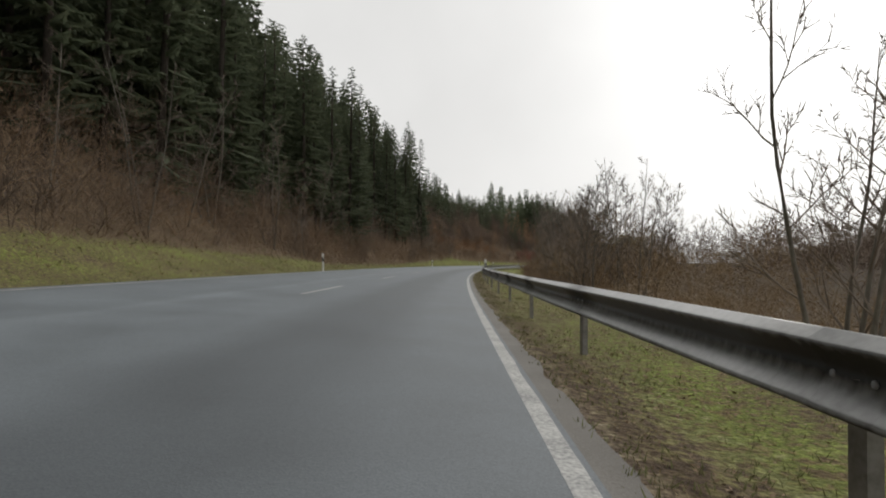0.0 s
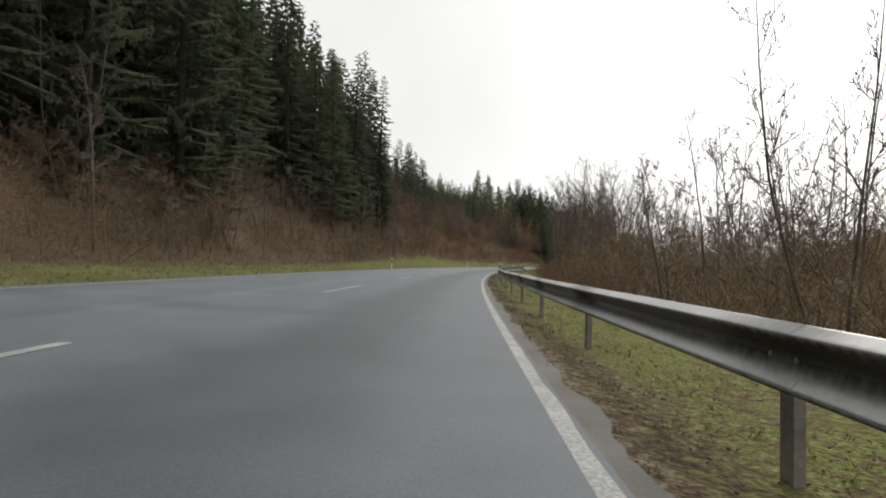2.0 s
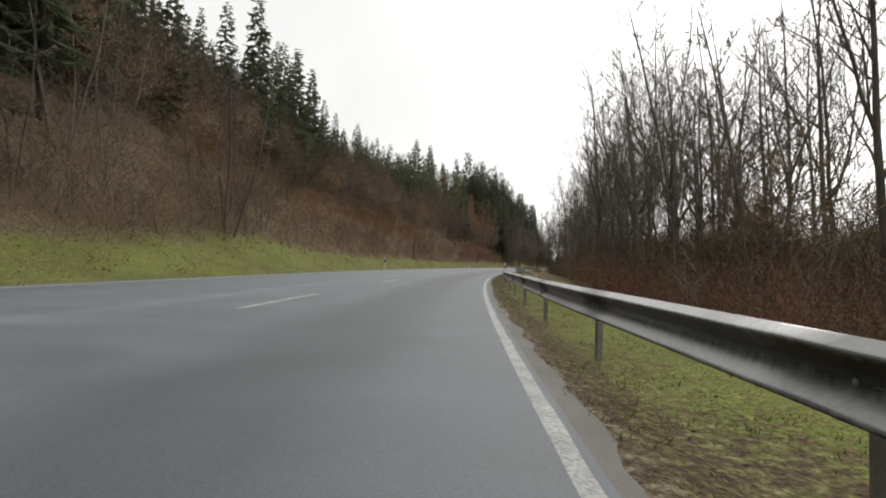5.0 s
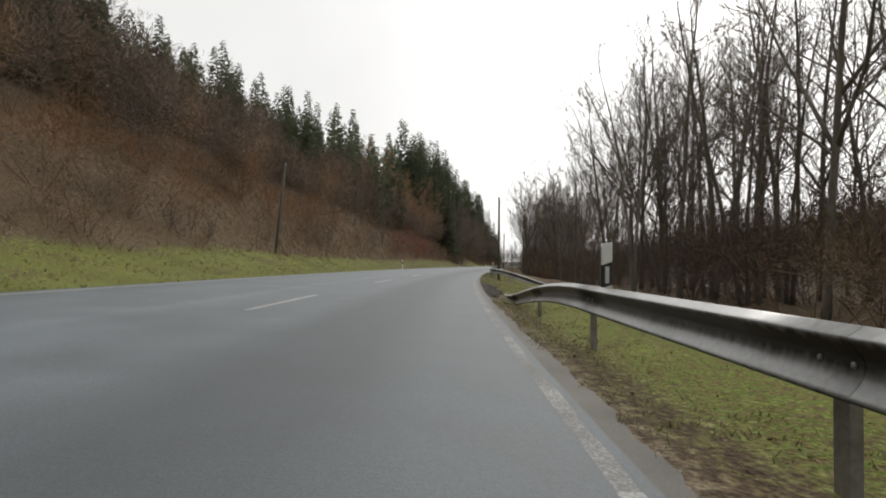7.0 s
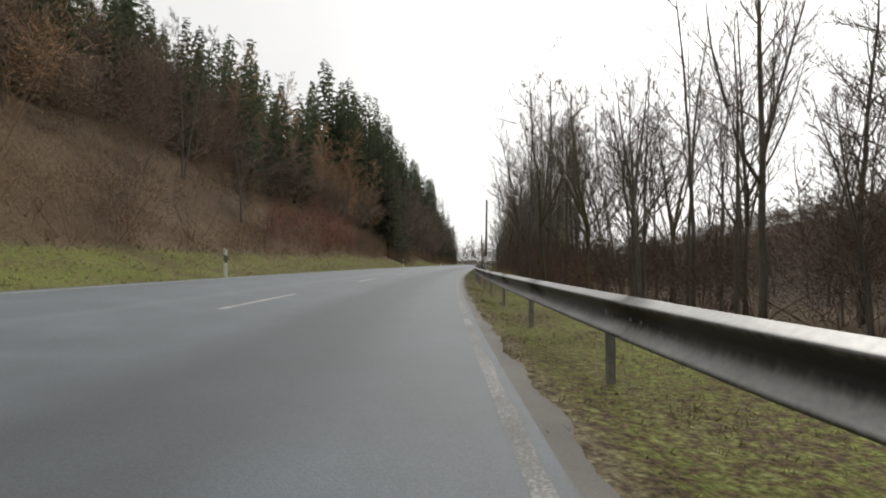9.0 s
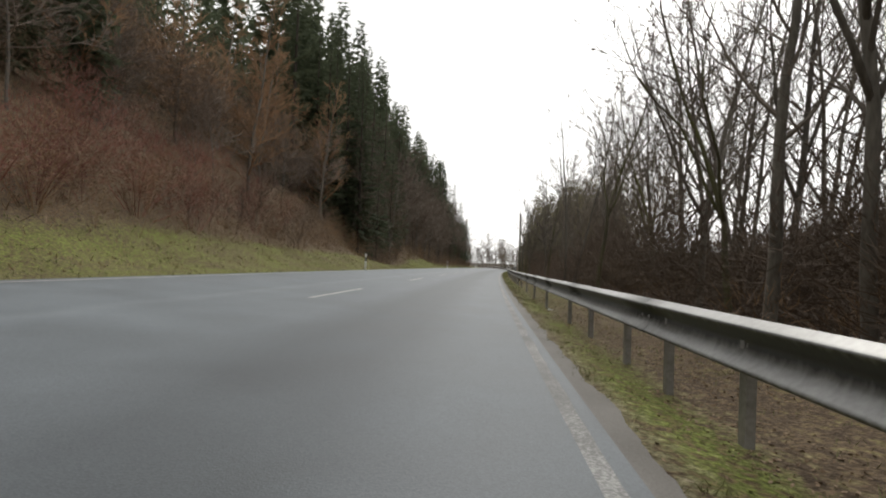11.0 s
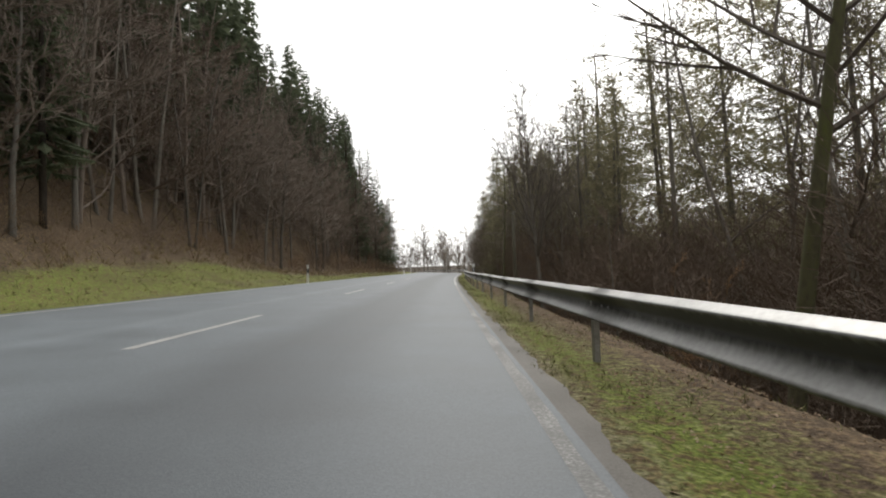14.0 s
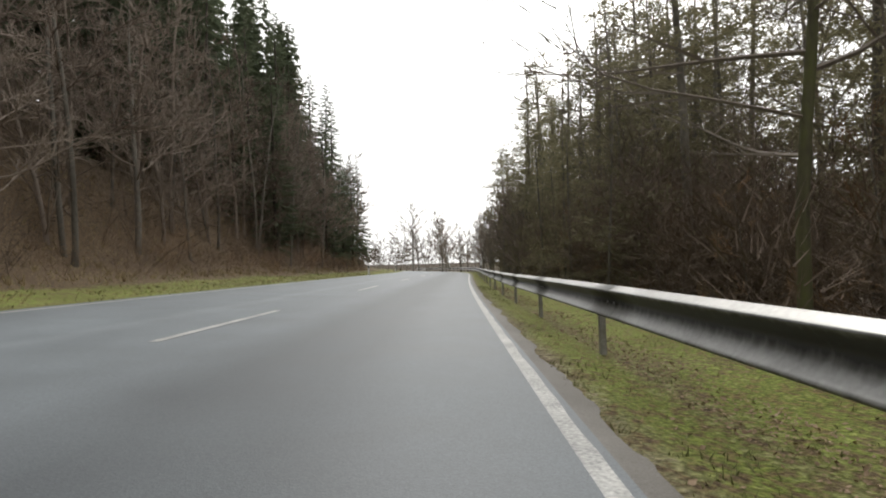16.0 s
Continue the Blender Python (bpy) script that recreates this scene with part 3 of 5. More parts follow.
def spacer_mesh():
    m = Mesh()
    m.box(-0.012, 0.03, -0.03, 0.03, -0.20, -0.11, 0.008)
    return m.data("spacer", POST_ZINC)


def bolt_mesh():
    m = Mesh()
    n = 8
    for r, z in ((0.016, 0.0), (0.016, 0.005), (0.009, 0.011)):
        m.v += [(r * math.cos(6.2832 * i / n), r * math.sin(6.2832 * i / n), z) for i in range(n)]
    m.f = [(k * n + i, k * n + (i + 1) % n, (k + 1) * n + (i + 1) % n, (k + 1) * n + i) for k in range(2) for i in range(n)] + [tuple(range(2 * n, 3 * n))]
    return m.data("bolt", ZINC)


POST, SPACER, BOLT = post_mesh(), spacer_mesh(), bolt_mesh()


def guardrail(label, s0, s1, line, posts, mat):
    rail = tagged(new("guardrail"), label, "guardrail")
    n = max(1, int(round((s1 - s0) / 4.0)))
    for i in range(n):
        a, b = s0 + (s1 - s0) * i / n, s0 + (s1 - s0) * (i + 1) / n
        me = part("beam", beam_mesh(a - 0.15, b + 0.15, (lambda s: (line(s)[0] + 0.0045, line(s)[1])) if i % 2 else line), mat, rail, smooth=True).data
        me.color_attributes.new("shade_film", "FLOAT_COLOR", "POINT").data.foreach_set("color", np.repeat(np.resize(SHADE_FILM, len(me.vertices)), 4).astype(np.float32))
        if i:
            lat, z = line(a)
            tip = math.atan2(line(a + 0.5)[1] - line(a - 0.5)[1], 1.0)
            for ds in (-0.1, 0.1):
                for dz, dl, turn in ((-0.168, 0.076, -120),):
                    b_ = new("bolt", BOLT)
                    b_.parent = rail
                    b_.matrix_basis = Matrix.Translation(at(a + ds, lat + dl - 0.003, z + dz + 0.002)) @ Matrix.Rotation(-heading(a), 4, "Z") @ Matrix.Rotation(radians(turn) * 0.75, 4, "Y") @ Matrix.Rotation(tip, 4, "X")
    for s in posts:
        lat, z = line(s)
        p = new("post", POST)
        p.parent = rail
        q = at(s, lat + 0.081 + 0.032, z - 0.06)
        p.matrix_basis = Matrix.Translation((q.x, q.y, q.z - 1.0)) @ Matrix.Rotation(-heading(s) + radians(random.uniform(-4, 4)), 4, "Z") @ Matrix.Rotation(radians(random.uniform(-1.2, 1.2)), 4, "X")
        sp = new("spacer", SPACER)
        sp.parent = rail
        q = at(s, lat + 0.082 + 0.008, z)
        sp.matrix_basis = Matrix.Translation(q) @ Matrix.Rotation(-heading(s), 4, "Z")
    return rail


def wave(s):
    return 0.012 * noise.noise((s * 0.11, 0, 9)), 0.012 * noise.noise((s * 0.13, 4, 9))


def line_one(s):
    a, b = wave(s)
    k = smooth01((s - 129.6) / 11.8)
    return RAIL_LAT + a, RAIL_TOP + b - k * (RAIL_TOP + 0.06)


def line_two(s):
    a, b = wave(s)
    u, v = min(1.0, (s - 150.5) / 11.0), min(1.0, (s - 150.5) / 7.5)
    return RAIL_LAT + a + 3.3 * (1 - u) ** 2.1, RAIL_TOP + b - 0.85 * (1 - v) ** 2


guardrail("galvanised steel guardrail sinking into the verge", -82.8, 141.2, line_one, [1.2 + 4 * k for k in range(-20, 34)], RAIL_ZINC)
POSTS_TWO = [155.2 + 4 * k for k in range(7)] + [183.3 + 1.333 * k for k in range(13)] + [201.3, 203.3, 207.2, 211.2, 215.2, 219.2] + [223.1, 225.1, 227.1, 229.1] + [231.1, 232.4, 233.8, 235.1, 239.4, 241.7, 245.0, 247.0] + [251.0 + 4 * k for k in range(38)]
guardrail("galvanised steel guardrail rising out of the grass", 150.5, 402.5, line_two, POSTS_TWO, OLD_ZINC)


# ---- delineator posts ----
def delineator(side, low=-0.25):
    """White plastic roadside post with a slanting black band and reflectors on both faces."""
    thing = new("delineator_post")
    sec = [(-0.06, -0.012), (-0.05, -0.03), (0.05, -0.03), (0.06, -0.012), (0.035, 0.035), (0.0, 0.045), (-0.035, 0.035)]
    n = len(sec)

    def shell(z0, z1, grow=1.0):
        """z0 and z1 as (height, slope across)."""
        m = Mesh()
        for h, k in (z0, z1):
            m.v += [(x * grow, y * grow, h + k * x * side) for x, y in sec]
        m.f = [(i, (i + 1) % n, n + (i + 1) % n, n + i) for i in range(n)] + [tuple(range(n, 2 * n)), tuple(range(n - 1, -1, -1))]
        return m

    part("body", shell((low, 0), (0.55, 0.35)), WHITE, thing)
    part("band", shell((0.55, 0.35), (0.80, 0.35), 1.0), BLACK, thing, "black slanting band")
    part("cap", shell((0.80, 0.35), (1.02, 0.2)), WHITE, thing)
    m = Mesh()
    if side > 0:
        m.box(-0.022, 0.022, -0.036, -0.031, 0.585, 0.765, 0.003)
        part("reflector", m, REFLECT, thing, "upright white reflector")
    else:
        for z in (0.62, 0.72):
            q = Mesh()
            q.v = [(0.025 * math.cos(a), -0.036, z + 0.025 * math.sin(a)) for a in np.linspace(0, 6.2832, 13)[:-1]] + [(0.025 * math.cos(a), -0.030, z + 0.025 * math.sin(a)) for a in np.linspace(0, 6.2832, 13)[:-1]]
            q.f = [tuple(range(11, -1, -1))] + [(i, (i + 1) % 12, 12 + (i + 1) % 12, 12 + i) for i in range(12)]
            part("reflector", q, REFLECT, thing, "round white reflector")
    return thing


def place(s, lat, z=None, turn=0.0, lean=0.0):
    z = ground(s, lat) if z is None else z
    return Matrix.Translation(at(s, lat, z)) @ Matrix.Rotation(-heading(s) + turn, 4, "Z") @ Matrix.Rotation(lean, 4, "Y")


LEFT_POSTS = (-20.0, 30.0, 80.5, 128.5, 178.0, 226.3, 276.0, 326.0, 376.0)
RIGHT_POSTS = (-20.8, 29.25, 78.9, 128.75, 178.3, 228.2, 275.15, 325.0, 375.0)
right = delineator(1, 0.42)
tagged(right, "white plastic delineator with black band fixed on the guardrail", "delineator", "delineators along the road")
left = delineator(-1)
tagged(left, "white plastic delineator post with black band on grass", "delineator", "delineators along the road")
for i, s in enumerate(RIGHT_POSTS):
    m = place(s, RAIL_LAT + 0.125, RAIL_TOP - 0.54, lean=radians((0.5, -1.0, 2.0, 0.3)[i % 4]))
    if i:
        copy_thing(right, m)
    else:
        right.matrix_basis = m
for i, s in enumerate(LEFT_POSTS):
    m = place(s, -WL - 0.7, None, lean=radians((1.0, -1.5, 0.4)[i % 3]))
    if i:
        copy_thing(left, m)
    else:
        left.matrix_basis = m


# ---- trees and shrubs ----
rng = random.Random(7)


def bend(p, d, length, n, wander, lift=0.0, r=None):
    """A wandering line of n steps from p towards d."""
    r = r or rng
    pts = [Vector(p)]
    d = Vector(d).normalized()
    for _ in range(n):
        d = (d + Vector((r.gauss(0, wander), r.gauss(0, wander), r.gauss(0, wander) + lift))).normalized()
        pts.append(pts[-1] + d * (length / n))
    return pts, d


def off_axis(d, angle, r, up=0.0):
    """A direction that leaves d by about angle, on a random side, drawn upwards by up."""
    side = d.cross(Vector((r.gauss(0, 1), r.gauss(0, 1), r.gauss(0, 1))))
    side = side.normalized() if side.length > 1e-6 else Vector((1, 0, 0))
    return (d * math.cos(angle) + side * math.sin(angle) + Vector((0, 0, up))).normalized()


def ramify(mesh, line, r0, length, counts, thick, r, wander, up):
    """Branches along a limb, twigs along the branches and fine tips along the twigs."""
    n = len(line) - 1
    for b in range(counts[0]):
        y = (0.18 + 0.82 * (b + r.random()) / counts[0]) * n
        j = min(n - 1, int(y))
        d = (line[j + 1] - line[j]).normalized()
        ln = length * r.uniform(0.3, 0.55) * (1.1 - 0.5 * y / n)
        q, _ = bend(line[j].lerp(line[j + 1], y - j), off_axis(d, r.uniform(0.45, 0.95), r, up), ln, 3, wander * 1.3, 0.05, r)
        rb = max(0.006, 0.45 * r0 * (1 - 0.75 * y / n)) * thick
        mesh.blade(q, [2.0 * rb * (1 - 0.27 * c) + 0.003 for c in range(4)], r)
        for _ in range(counts[1]):
            z = r.uniform(0.15, 1.0) * 3
            i = min(2, int(z))
            dt = (q[i + 1] - q[i]).normalized()
            lt = ln * r.uniform(0.3, 0.6)
            a = q[i].lerp(q[i + 1], z - i)
            e = a + off_axis(dt, r.uniform(0.35, 0.8), r, up * 0.8) * lt
            mesh.blade([a, e], [0.013 * thick, 0.004], r)
            for _ in range(counts[2]):
                c = a.lerp(e, r.uniform(0.2, 0.95))
                mesh.blade([c, c + off_axis((e - a).normalized(), r.uniform(0.3, 0.8), r, up * 0.6) * lt * r.uniform(0.3, 0.6)], [0.009 * thick, 0.003], r)


def bare_tree(seed, height, lean=0.05, limbs=14, stems=1, first=0.3, spread=0.6, radius=0.13, wander=0.07, up=0.9, thick=1.8, counts=(8, 6, 2), fork=0):
    """Leafless broadleaf tree: trunk mesh and a crown mesh of limbs, branches and twigs."""
    r = random.Random(seed)
    trunk, crown = Mesh(), Mesh()
    for st in range(stems):
        g = 6.283 * (st + r.random() * 0.6) / stems
        tilt = lean if stems == 1 else r.uniform(0.08, 0.24)
        d0 = Vector((math.cos(g) * tilt, math.sin(g) * tilt, 1))
        h = height * r.uniform(0.85, 1.0)
        base = Vector((math.cos(g) * 0.18, math.sin(g) * 0.18, -0.5)) if stems > 1 else Vector((0, 0, -0.5))
        n = 12
        pts, _ = bend(base, d0, h + 0.5, n, wander * 0.6, 0.03, r)
        rad = [radius * (1.35 if i == 0 else 1.0) * (1 - i / (n + 0.4)) ** 0.9 + 0.008 for i in range(n + 1)]
        trunk.tube(pts, rad, 8)
        for k in range(fork):
            i = int(n * r.uniform(0.3, 0.5))
            a = 6.283 * (k + r.random()) / max(1, fork)
            q, _ = bend(pts[i], (math.cos(a) * 0.45, math.sin(a) * 0.45, 1), h * r.uniform(0.42, 0.58), 7, wander, 0.06, r)
            trunk.tube(q, [rad[i] * 0.62 * (1 - j / 7.6) + 0.006 for j in range(8)], 6)
            ramify(crown, q, rad[i] * 0.5, h * 0.4, (counts[0] + 6, counts[1], counts[2]), thick, r, wander, 0.25)
        for k in range(limbs):
            f = first + (0.98 - first) * ((k + r.random()) / limbs)
            x = f * n
            i = min(n - 1, int(x))
            p = pts[i].lerp(pts[i + 1], x - i)
            a = k * 2.399 + r.uniform(-0.6, 0.6)
            ln = height * spread * (1.0 - 0.7 * (f - first) / (1 - first)) * r.uniform(0.55, 1.0) * 0.8
            r0 = rad[i] * r.uniform(0.32, 0.5)
            q, _ = bend(p, (math.cos(a), math.sin(a), up * r.uniform(0.6, 1.5)), ln, 6, wander * 1.4, 0.07, r)
            crown.tube(q, [r0 * (1 - j / 6.4) + 0.004 for j in range(7)], 4, False)
            ramify(crown, q, r0, ln, counts, thick, r, wander, 0.22)
    return trunk, crown


def conifer(seed, height, radius, bare=0.12, dense=1.0, ragged=0.25, spray=1.0, sprigs=1.0, needle=1.0, fill=1.0):
    """Spruce: straight trunk and whorls of drooping boughs, each a row of small loose sprays of needles."""
    r = random.Random(seed)
    trunk, crown = Mesh(), Mesh()
    trunk.tube([Vector((0, 0, -0.6)), Vector((0, 0, height * 0.35)), Vector((0.05, 0, height * 0.7)), Vector((0, 0.05, height))], [height * 0.0105, height * 0.009, height * 0.005, 0.01], 6)
    boughs = int(height * 7.5 * dense)
    for b in range(boughs):
        f = (b + r.random()) / boughs
        z = height * (bare + (0.995 - bare) * f)
        reach = (radius * (1 - f) ** 0.66 + 0.2) * r.uniform(1 - ragged, 1.08)
        if f < 0.1:
            reach *= 0.6 + 4 * f
        a = b * 2.399 + r.uniform(-0.5, 0.5)
        d = Vector((math.cos(a), math.sin(a), 0))
        side = Vector((-d.y, d.x, 0))
        droop = r.uniform(-0.05, 0.65) * (1.15 - f)
        tip = d * reach + Vector((0, 0, z - droop * reach + 0.06 * reach * reach))
        root = Vector((0, 0, z))
        w = (0.08 + 0.11 * reach) * fill
        mid = root.lerp(tip, 0.45) - Vector((0, 0, 0.04 * reach))
        crown.add([root + d * 0.1, mid - side * w, tip, mid + side * w], [(0, 1, 2), (0, 2, 3)])
        n = max(2, int((reach * 2.2 + 1.5) * sprigs))
        for i in range(n):
            for k in (-1, 1):
                t = 0.22 + 0.72 * (i + r.random()) / n
                c = root.lerp(tip, t) - Vector((0, 0, 0.06 * reach * math.sin(3.14 * t)))
                e = spray * (0.30 + 0.28 * reach * (1 - 0.7 * t)) * r.uniform(0.6, 1.3) * needle
                u = (d * r.uniform(-0.2, 1.0) + side * k * r.uniform(0.1, 1.1) + Vector((0, 0, r.uniform(-1.3, 0.35)))).normalized() * e
                q = (d + side * r.uniform(-0.8, 0.8)) * (e * r.uniform(0.18, 0.34))
                crown.add([c - q, c + q + Vector((0, 0, r.gauss(0, 0.04))), c + u], [(0, 1, 2)])
    return trunk, crown


def pine(seed, height, radius, bare=0.25, boughs=56, tufts=1.0, leaf=1.0):
    """Ragged roadside conifer: boughs that carry loose tufts of needles."""
    r = random.Random(seed)
    trunk, crown = Mesh(), Mesh()
    pts, _ = bend((0, 0, -0.6), (0, 0, 1), height + 0.6, 6, 0.02, 0.05, r)
    trunk.tube(pts, [height * 0.011 * (1 - i / 6.4) + 0.01 for i in range(7)], 6)
    for b in range(boughs):
        f = (b + r.random()) / boughs
        z = height * (bare + (0.98 - bare) * f)
        ln = radius * (1 - f) ** 0.6 * r.uniform(0.45, 1.1) + 0.25
        a = r.uniform(0, 6.283)
        d = Vector((math.cos(a), math.sin(a), r.uniform(-0.35, 0.3)))
        q, _ = bend((0, 0, z), d, ln, 3, 0.12, 0.03, r)
        crown.blade(q, [0.05, 0.04, 0.03, 0.012], r)
        for i in range(int((6 + ln * 8) * tufts)):
            c = q[0].lerp(q[3], r.uniform(0.25, 1.05)) + Vector((r.gauss(0, 0.16), r.gauss(0, 0.16), r.gauss(0, 0.13)))
            u = (d * 0.5 + Vector((r.gauss(0, 1), r.gauss(0, 1), r.gauss(0, 0.6)))).normalized()
            w = u.cross(Vector((r.gauss(0, 1), r.gauss(0, 1), r.gauss(0, 1)))).normalized()
            e = r.uniform(0.2, 0.42) * leaf
            crown.add([c - w * 0.045 * leaf, c + w * 0.045 * leaf, c + u * e], [(0, 1, 2)])
            crown.add([c - u * 0.04 * leaf, c + u * 0.04 * leaf, c + w * e * 0.8 + u * 0.1], [(0, 1, 2)])
    return trunk, crown


def shrub(seed, height, spread, stems=26, leaves=0, twigs=24):
    """Leafless thicket: a clump of arching stems with side twigs, some with dry leaves left."""
    r = random.Random(seed)
    wood, leaf = Mesh(), Mesh()
    for _ in range(stems):
        a, rad = r.uniform(0, 6.283), spread * math.sqrt(r.random()) * 0.75
        p = Vector((math.cos(a) * rad, math.sin(a) * rad, -0.3))
        out = r.uniform(0.0, 0.6)
        h = height * r.uniform(0.6, 1.0) * (1 - 0.3 * rad / spread)
        q, _ = bend(p, (math.cos(a) * out, math.sin(a) * out, 1), h, 4, 0.13, 0.0, r)
        wood.blade(q, [0.026, 0.022, 0.018, 0.013, 0.008], r)
        for _ in range(twigs):
            y = r.uniform(0.15, 1.0) * 4
            j = min(3, int(y))
            s0 = q[j].lerp(q[j + 1], y - j)
            g = r.uniform(0, 6.283)
            qt, _ = bend(s0, (math.cos(g) * 0.75, math.sin(g) * 0.75, 0.8), h * r.uniform(0.12, 0.36), 1, 0.22, 0.02, r)
            wood.blade(qt, [0.022, 0.0], r)
            for _ in range(leaves):
                c = qt[r.randint(0, 1)] + Vector((r.gauss(0, 0.1), r.gauss(0, 0.1), r.gauss(0, 0.1)))
                u = Vector((r.gauss(0, 1), r.gauss(0, 1), r.gauss(0, 1))).normalized() * 0.05
                v = u.cross(Vector((r.gauss(0, 1), r.gauss(0, 1), r.gauss(0, 1)))).normalized() * 0.035
                leaf.add([c - u, c + v, c + u * 1.2, c - v], [(0, 1, 2, 3)])
    return wood, leaf


def bush(seed, height, spread, twigs=420, stems=9, thick=1.0, fineness=1.0, lobe_count=8):
    """Rounded leafless crown: a few stems and a cloud of fine twigs that fan outwards."""
    r = random.Random(seed)
    m = Mesh()
    lobes = [(Vector((r.gauss(0, 0.38), r.gauss(0, 0.38), r.uniform(0.32, 0.72))), r.uniform(0.24, 0.42)) for _ in range(lobe_count)]
    for k in range(stems):
        c = lobes[k % lobe_count][0]
        q, _ = bend((0, 0, -0.3), (c.x * spread, c.y * spread, c.z * height), height * 0.8, 3, 0.12, 0, r)
        m.blade(q, [0.03, 0.024, 0.018, 0.008], r)
    for _ in range(twigs):
        c, rad = r.choice(lobes)
        d = Vector((r.gauss(0, 1), r.gauss(0, 1), r.gauss(0.35, 1))).normalized()
        p = c + d * rad * r.random() ** 0.45
        p = Vector((p.x * spread, p.y * spread, max(0.02, p.z) * height))
        g = (d + Vector((r.gauss(0, 0.5), r.gauss(0, 0.5), r.gauss(0.5, 0.3)))).normalized() * height * r.uniform(0.05, 0.15) * fineness
        m.blade([p, p + g], [0.03 * thick, 0.006 * thick], r)
    return m


class Kind:
    """A plant that is built once; planted again it shares its meshes."""

    def __init__(self, name, parts, category, group):
        self.ob = tagged(new(name), "", category, group)
        for pname, mesh, mat in parts:
            if len(mesh.f):
                piece = part(pname, mesh, mat, self.ob, smooth=pname == "trunk")
                if pname != "trunk":
                    tagged(piece, kind="stuff")
        self.used = False

    def plant(self, s, lat, label, size=1.0, turn=None, lean=0.0, sink=0.1):
        m = Matrix.Translation(at(s, lat, ground(s, lat) - sink)) @ Matrix.Rotation(rng.uniform(0, 6.283) if turn is None else turn, 4, "Z") @ Matrix.Rotation(lean, 4, "X")
        ob = self.ob
        if self.used:
            ob = copy_thing(self.ob, Matrix())
        self.used = True
        ob.matrix_basis = m @ Matrix.Scale(size, 4)
        return tagged(ob, label)


def tree_kind(args, bark=BARK, twig=CROWN):
    t, c = bare_tree(**args)
    return Kind("bare_tree", [("trunk", t, bark), ("crown", c, twig)], "tree", "leafless trees beside the road")


def conifer_kind(seed, h, r, mat=NEEDLE, **kw):
    t, c = conifer(seed, h, r, **kw)
    return Kind("conifer", [("trunk", t, SPRUCE_BARK), ("crown", c, mat)], "conifer", "conifers beside the road")


def shrub_kind(seed, h, sp, mat, stems=26, leaves=0, twigs=24):
    w, l = shrub(seed, h, sp, stems, leaves, twigs)
    return Kind("shrub", [("stem_clump", w, mat), ("leaf_cover", l, RUSTLEAF)], "shrub", "leafless shrubs beside the road")


TALL = [tree_kind(dict(seed=11, height=15, limbs=15, first=0.34, spread=0.44, radius=0.12, fork=2, thick=1.4)),
        tree_kind(dict(seed=12, height=14, limbs=13, first=0.3, spread=0.42, radius=0.11, lean=0.12, up=1.1, fork=3, thick=1.4)),
        tree_kind(dict(seed=13, height=15, limbs=9, stems=2, first=0.3, spread=0.4, radius=0.09, up=1.1, thick=1.4)),
        tree_kind(dict(seed=14, height=13, limbs=17, first=0.32, spread=0.38, radius=0.125, up=1.0, thick=1.4))]
SLIM_L = [tree_kind(dict(seed=24, height=9.5, limbs=16, first=0.12, spread=0.4, radius=0.055, up=0.6, counts=(6, 5, 2)), BARK, GREYTWIG),
          tree_kind(dict(seed=25, height=9, limbs=8, stems=3, first=0.12, spread=0.36, radius=0.045, up=0.7, counts=(6, 5, 2)), BARK, GREYTWIG)]
SLIM = [tree_kind(dict(seed=21, height=9.5, limbs=18, first=0.18, spread=0.42, radius=0.06, up=1.0, wander=0.06, counts=(7, 5, 2)), BARK, GREYTWIG),
        tree_kind(dict(seed=22, height=9, limbs=11, stems=2, first=0.2, spread=0.4, radius=0.05, up=1.0, wander=0.06, counts=(7, 5, 2)), BARK, GREYTWIG),
        tree_kind(dict(seed=23, height=10, limbs=9, stems=3, first=0.25, spread=0.36, radius=0.045, up=1.1, wander=0.06, counts=(7, 5, 2)), BARK, GREYTWIG)]
FAN = [tree_kind(dict(seed=35, height=17.5, lean=0.01, limbs=24, first=0.42, spread=0.68, radius=0.17, up=0.5, wander=0.035, counts=(10, 6, 2)), MOSSY),
       tree_kind(dict(seed=37, height=15.5, lean=0.01, limbs=24, first=0.32, spread=0.36, radius=0.11, up=1.5, wander=0.03, counts=(9, 6, 2), fork=3), BARK)]
OPEN = [tree_kind(dict(seed=39, height=9.8, limbs=20, first=0.18, spread=0.62, radius=0.09, up=0.85, thick=2.0, counts=(9, 6, 2)), BARK, CROWN)]
LONE = [tree_kind(dict(seed=38, height=14, lean=0.02, limbs=20, first=0.3, spread=0.42, radius=0.105, up=0.15, wander=0.06, counts=(7, 5, 2)), MOSSY)]
MOSS = [tree_kind(dict(seed=31, height=15, limbs=14, first=0.36, spread=0.44, radius=0.1, wander=0.12, fork=2), MOSSY)]
BEECH = [tree_kind(dict(seed=26, height=12, limbs=26, first=0.26, spread=0.5, radius=0.1, up=0.3, thick=2.5, counts=(9, 7, 2)), PALEBARK, GREYTWIG),
         tree_kind(dict(seed=27, height=11, limbs=24, first=0.28, spread=0.52, radius=0.085, up=0.25, lean=0.1, thick=2.5, counts=(9, 7, 2)), PALEBARK, GREYTWIG),
         tree_kind(dict(seed=28, height=13, limbs=13, stems=2, first=0.14, spread=0.44, radius=0.08, up=0.3, thick=2.5, counts=(9, 7, 2)), BARK, TWIG)]
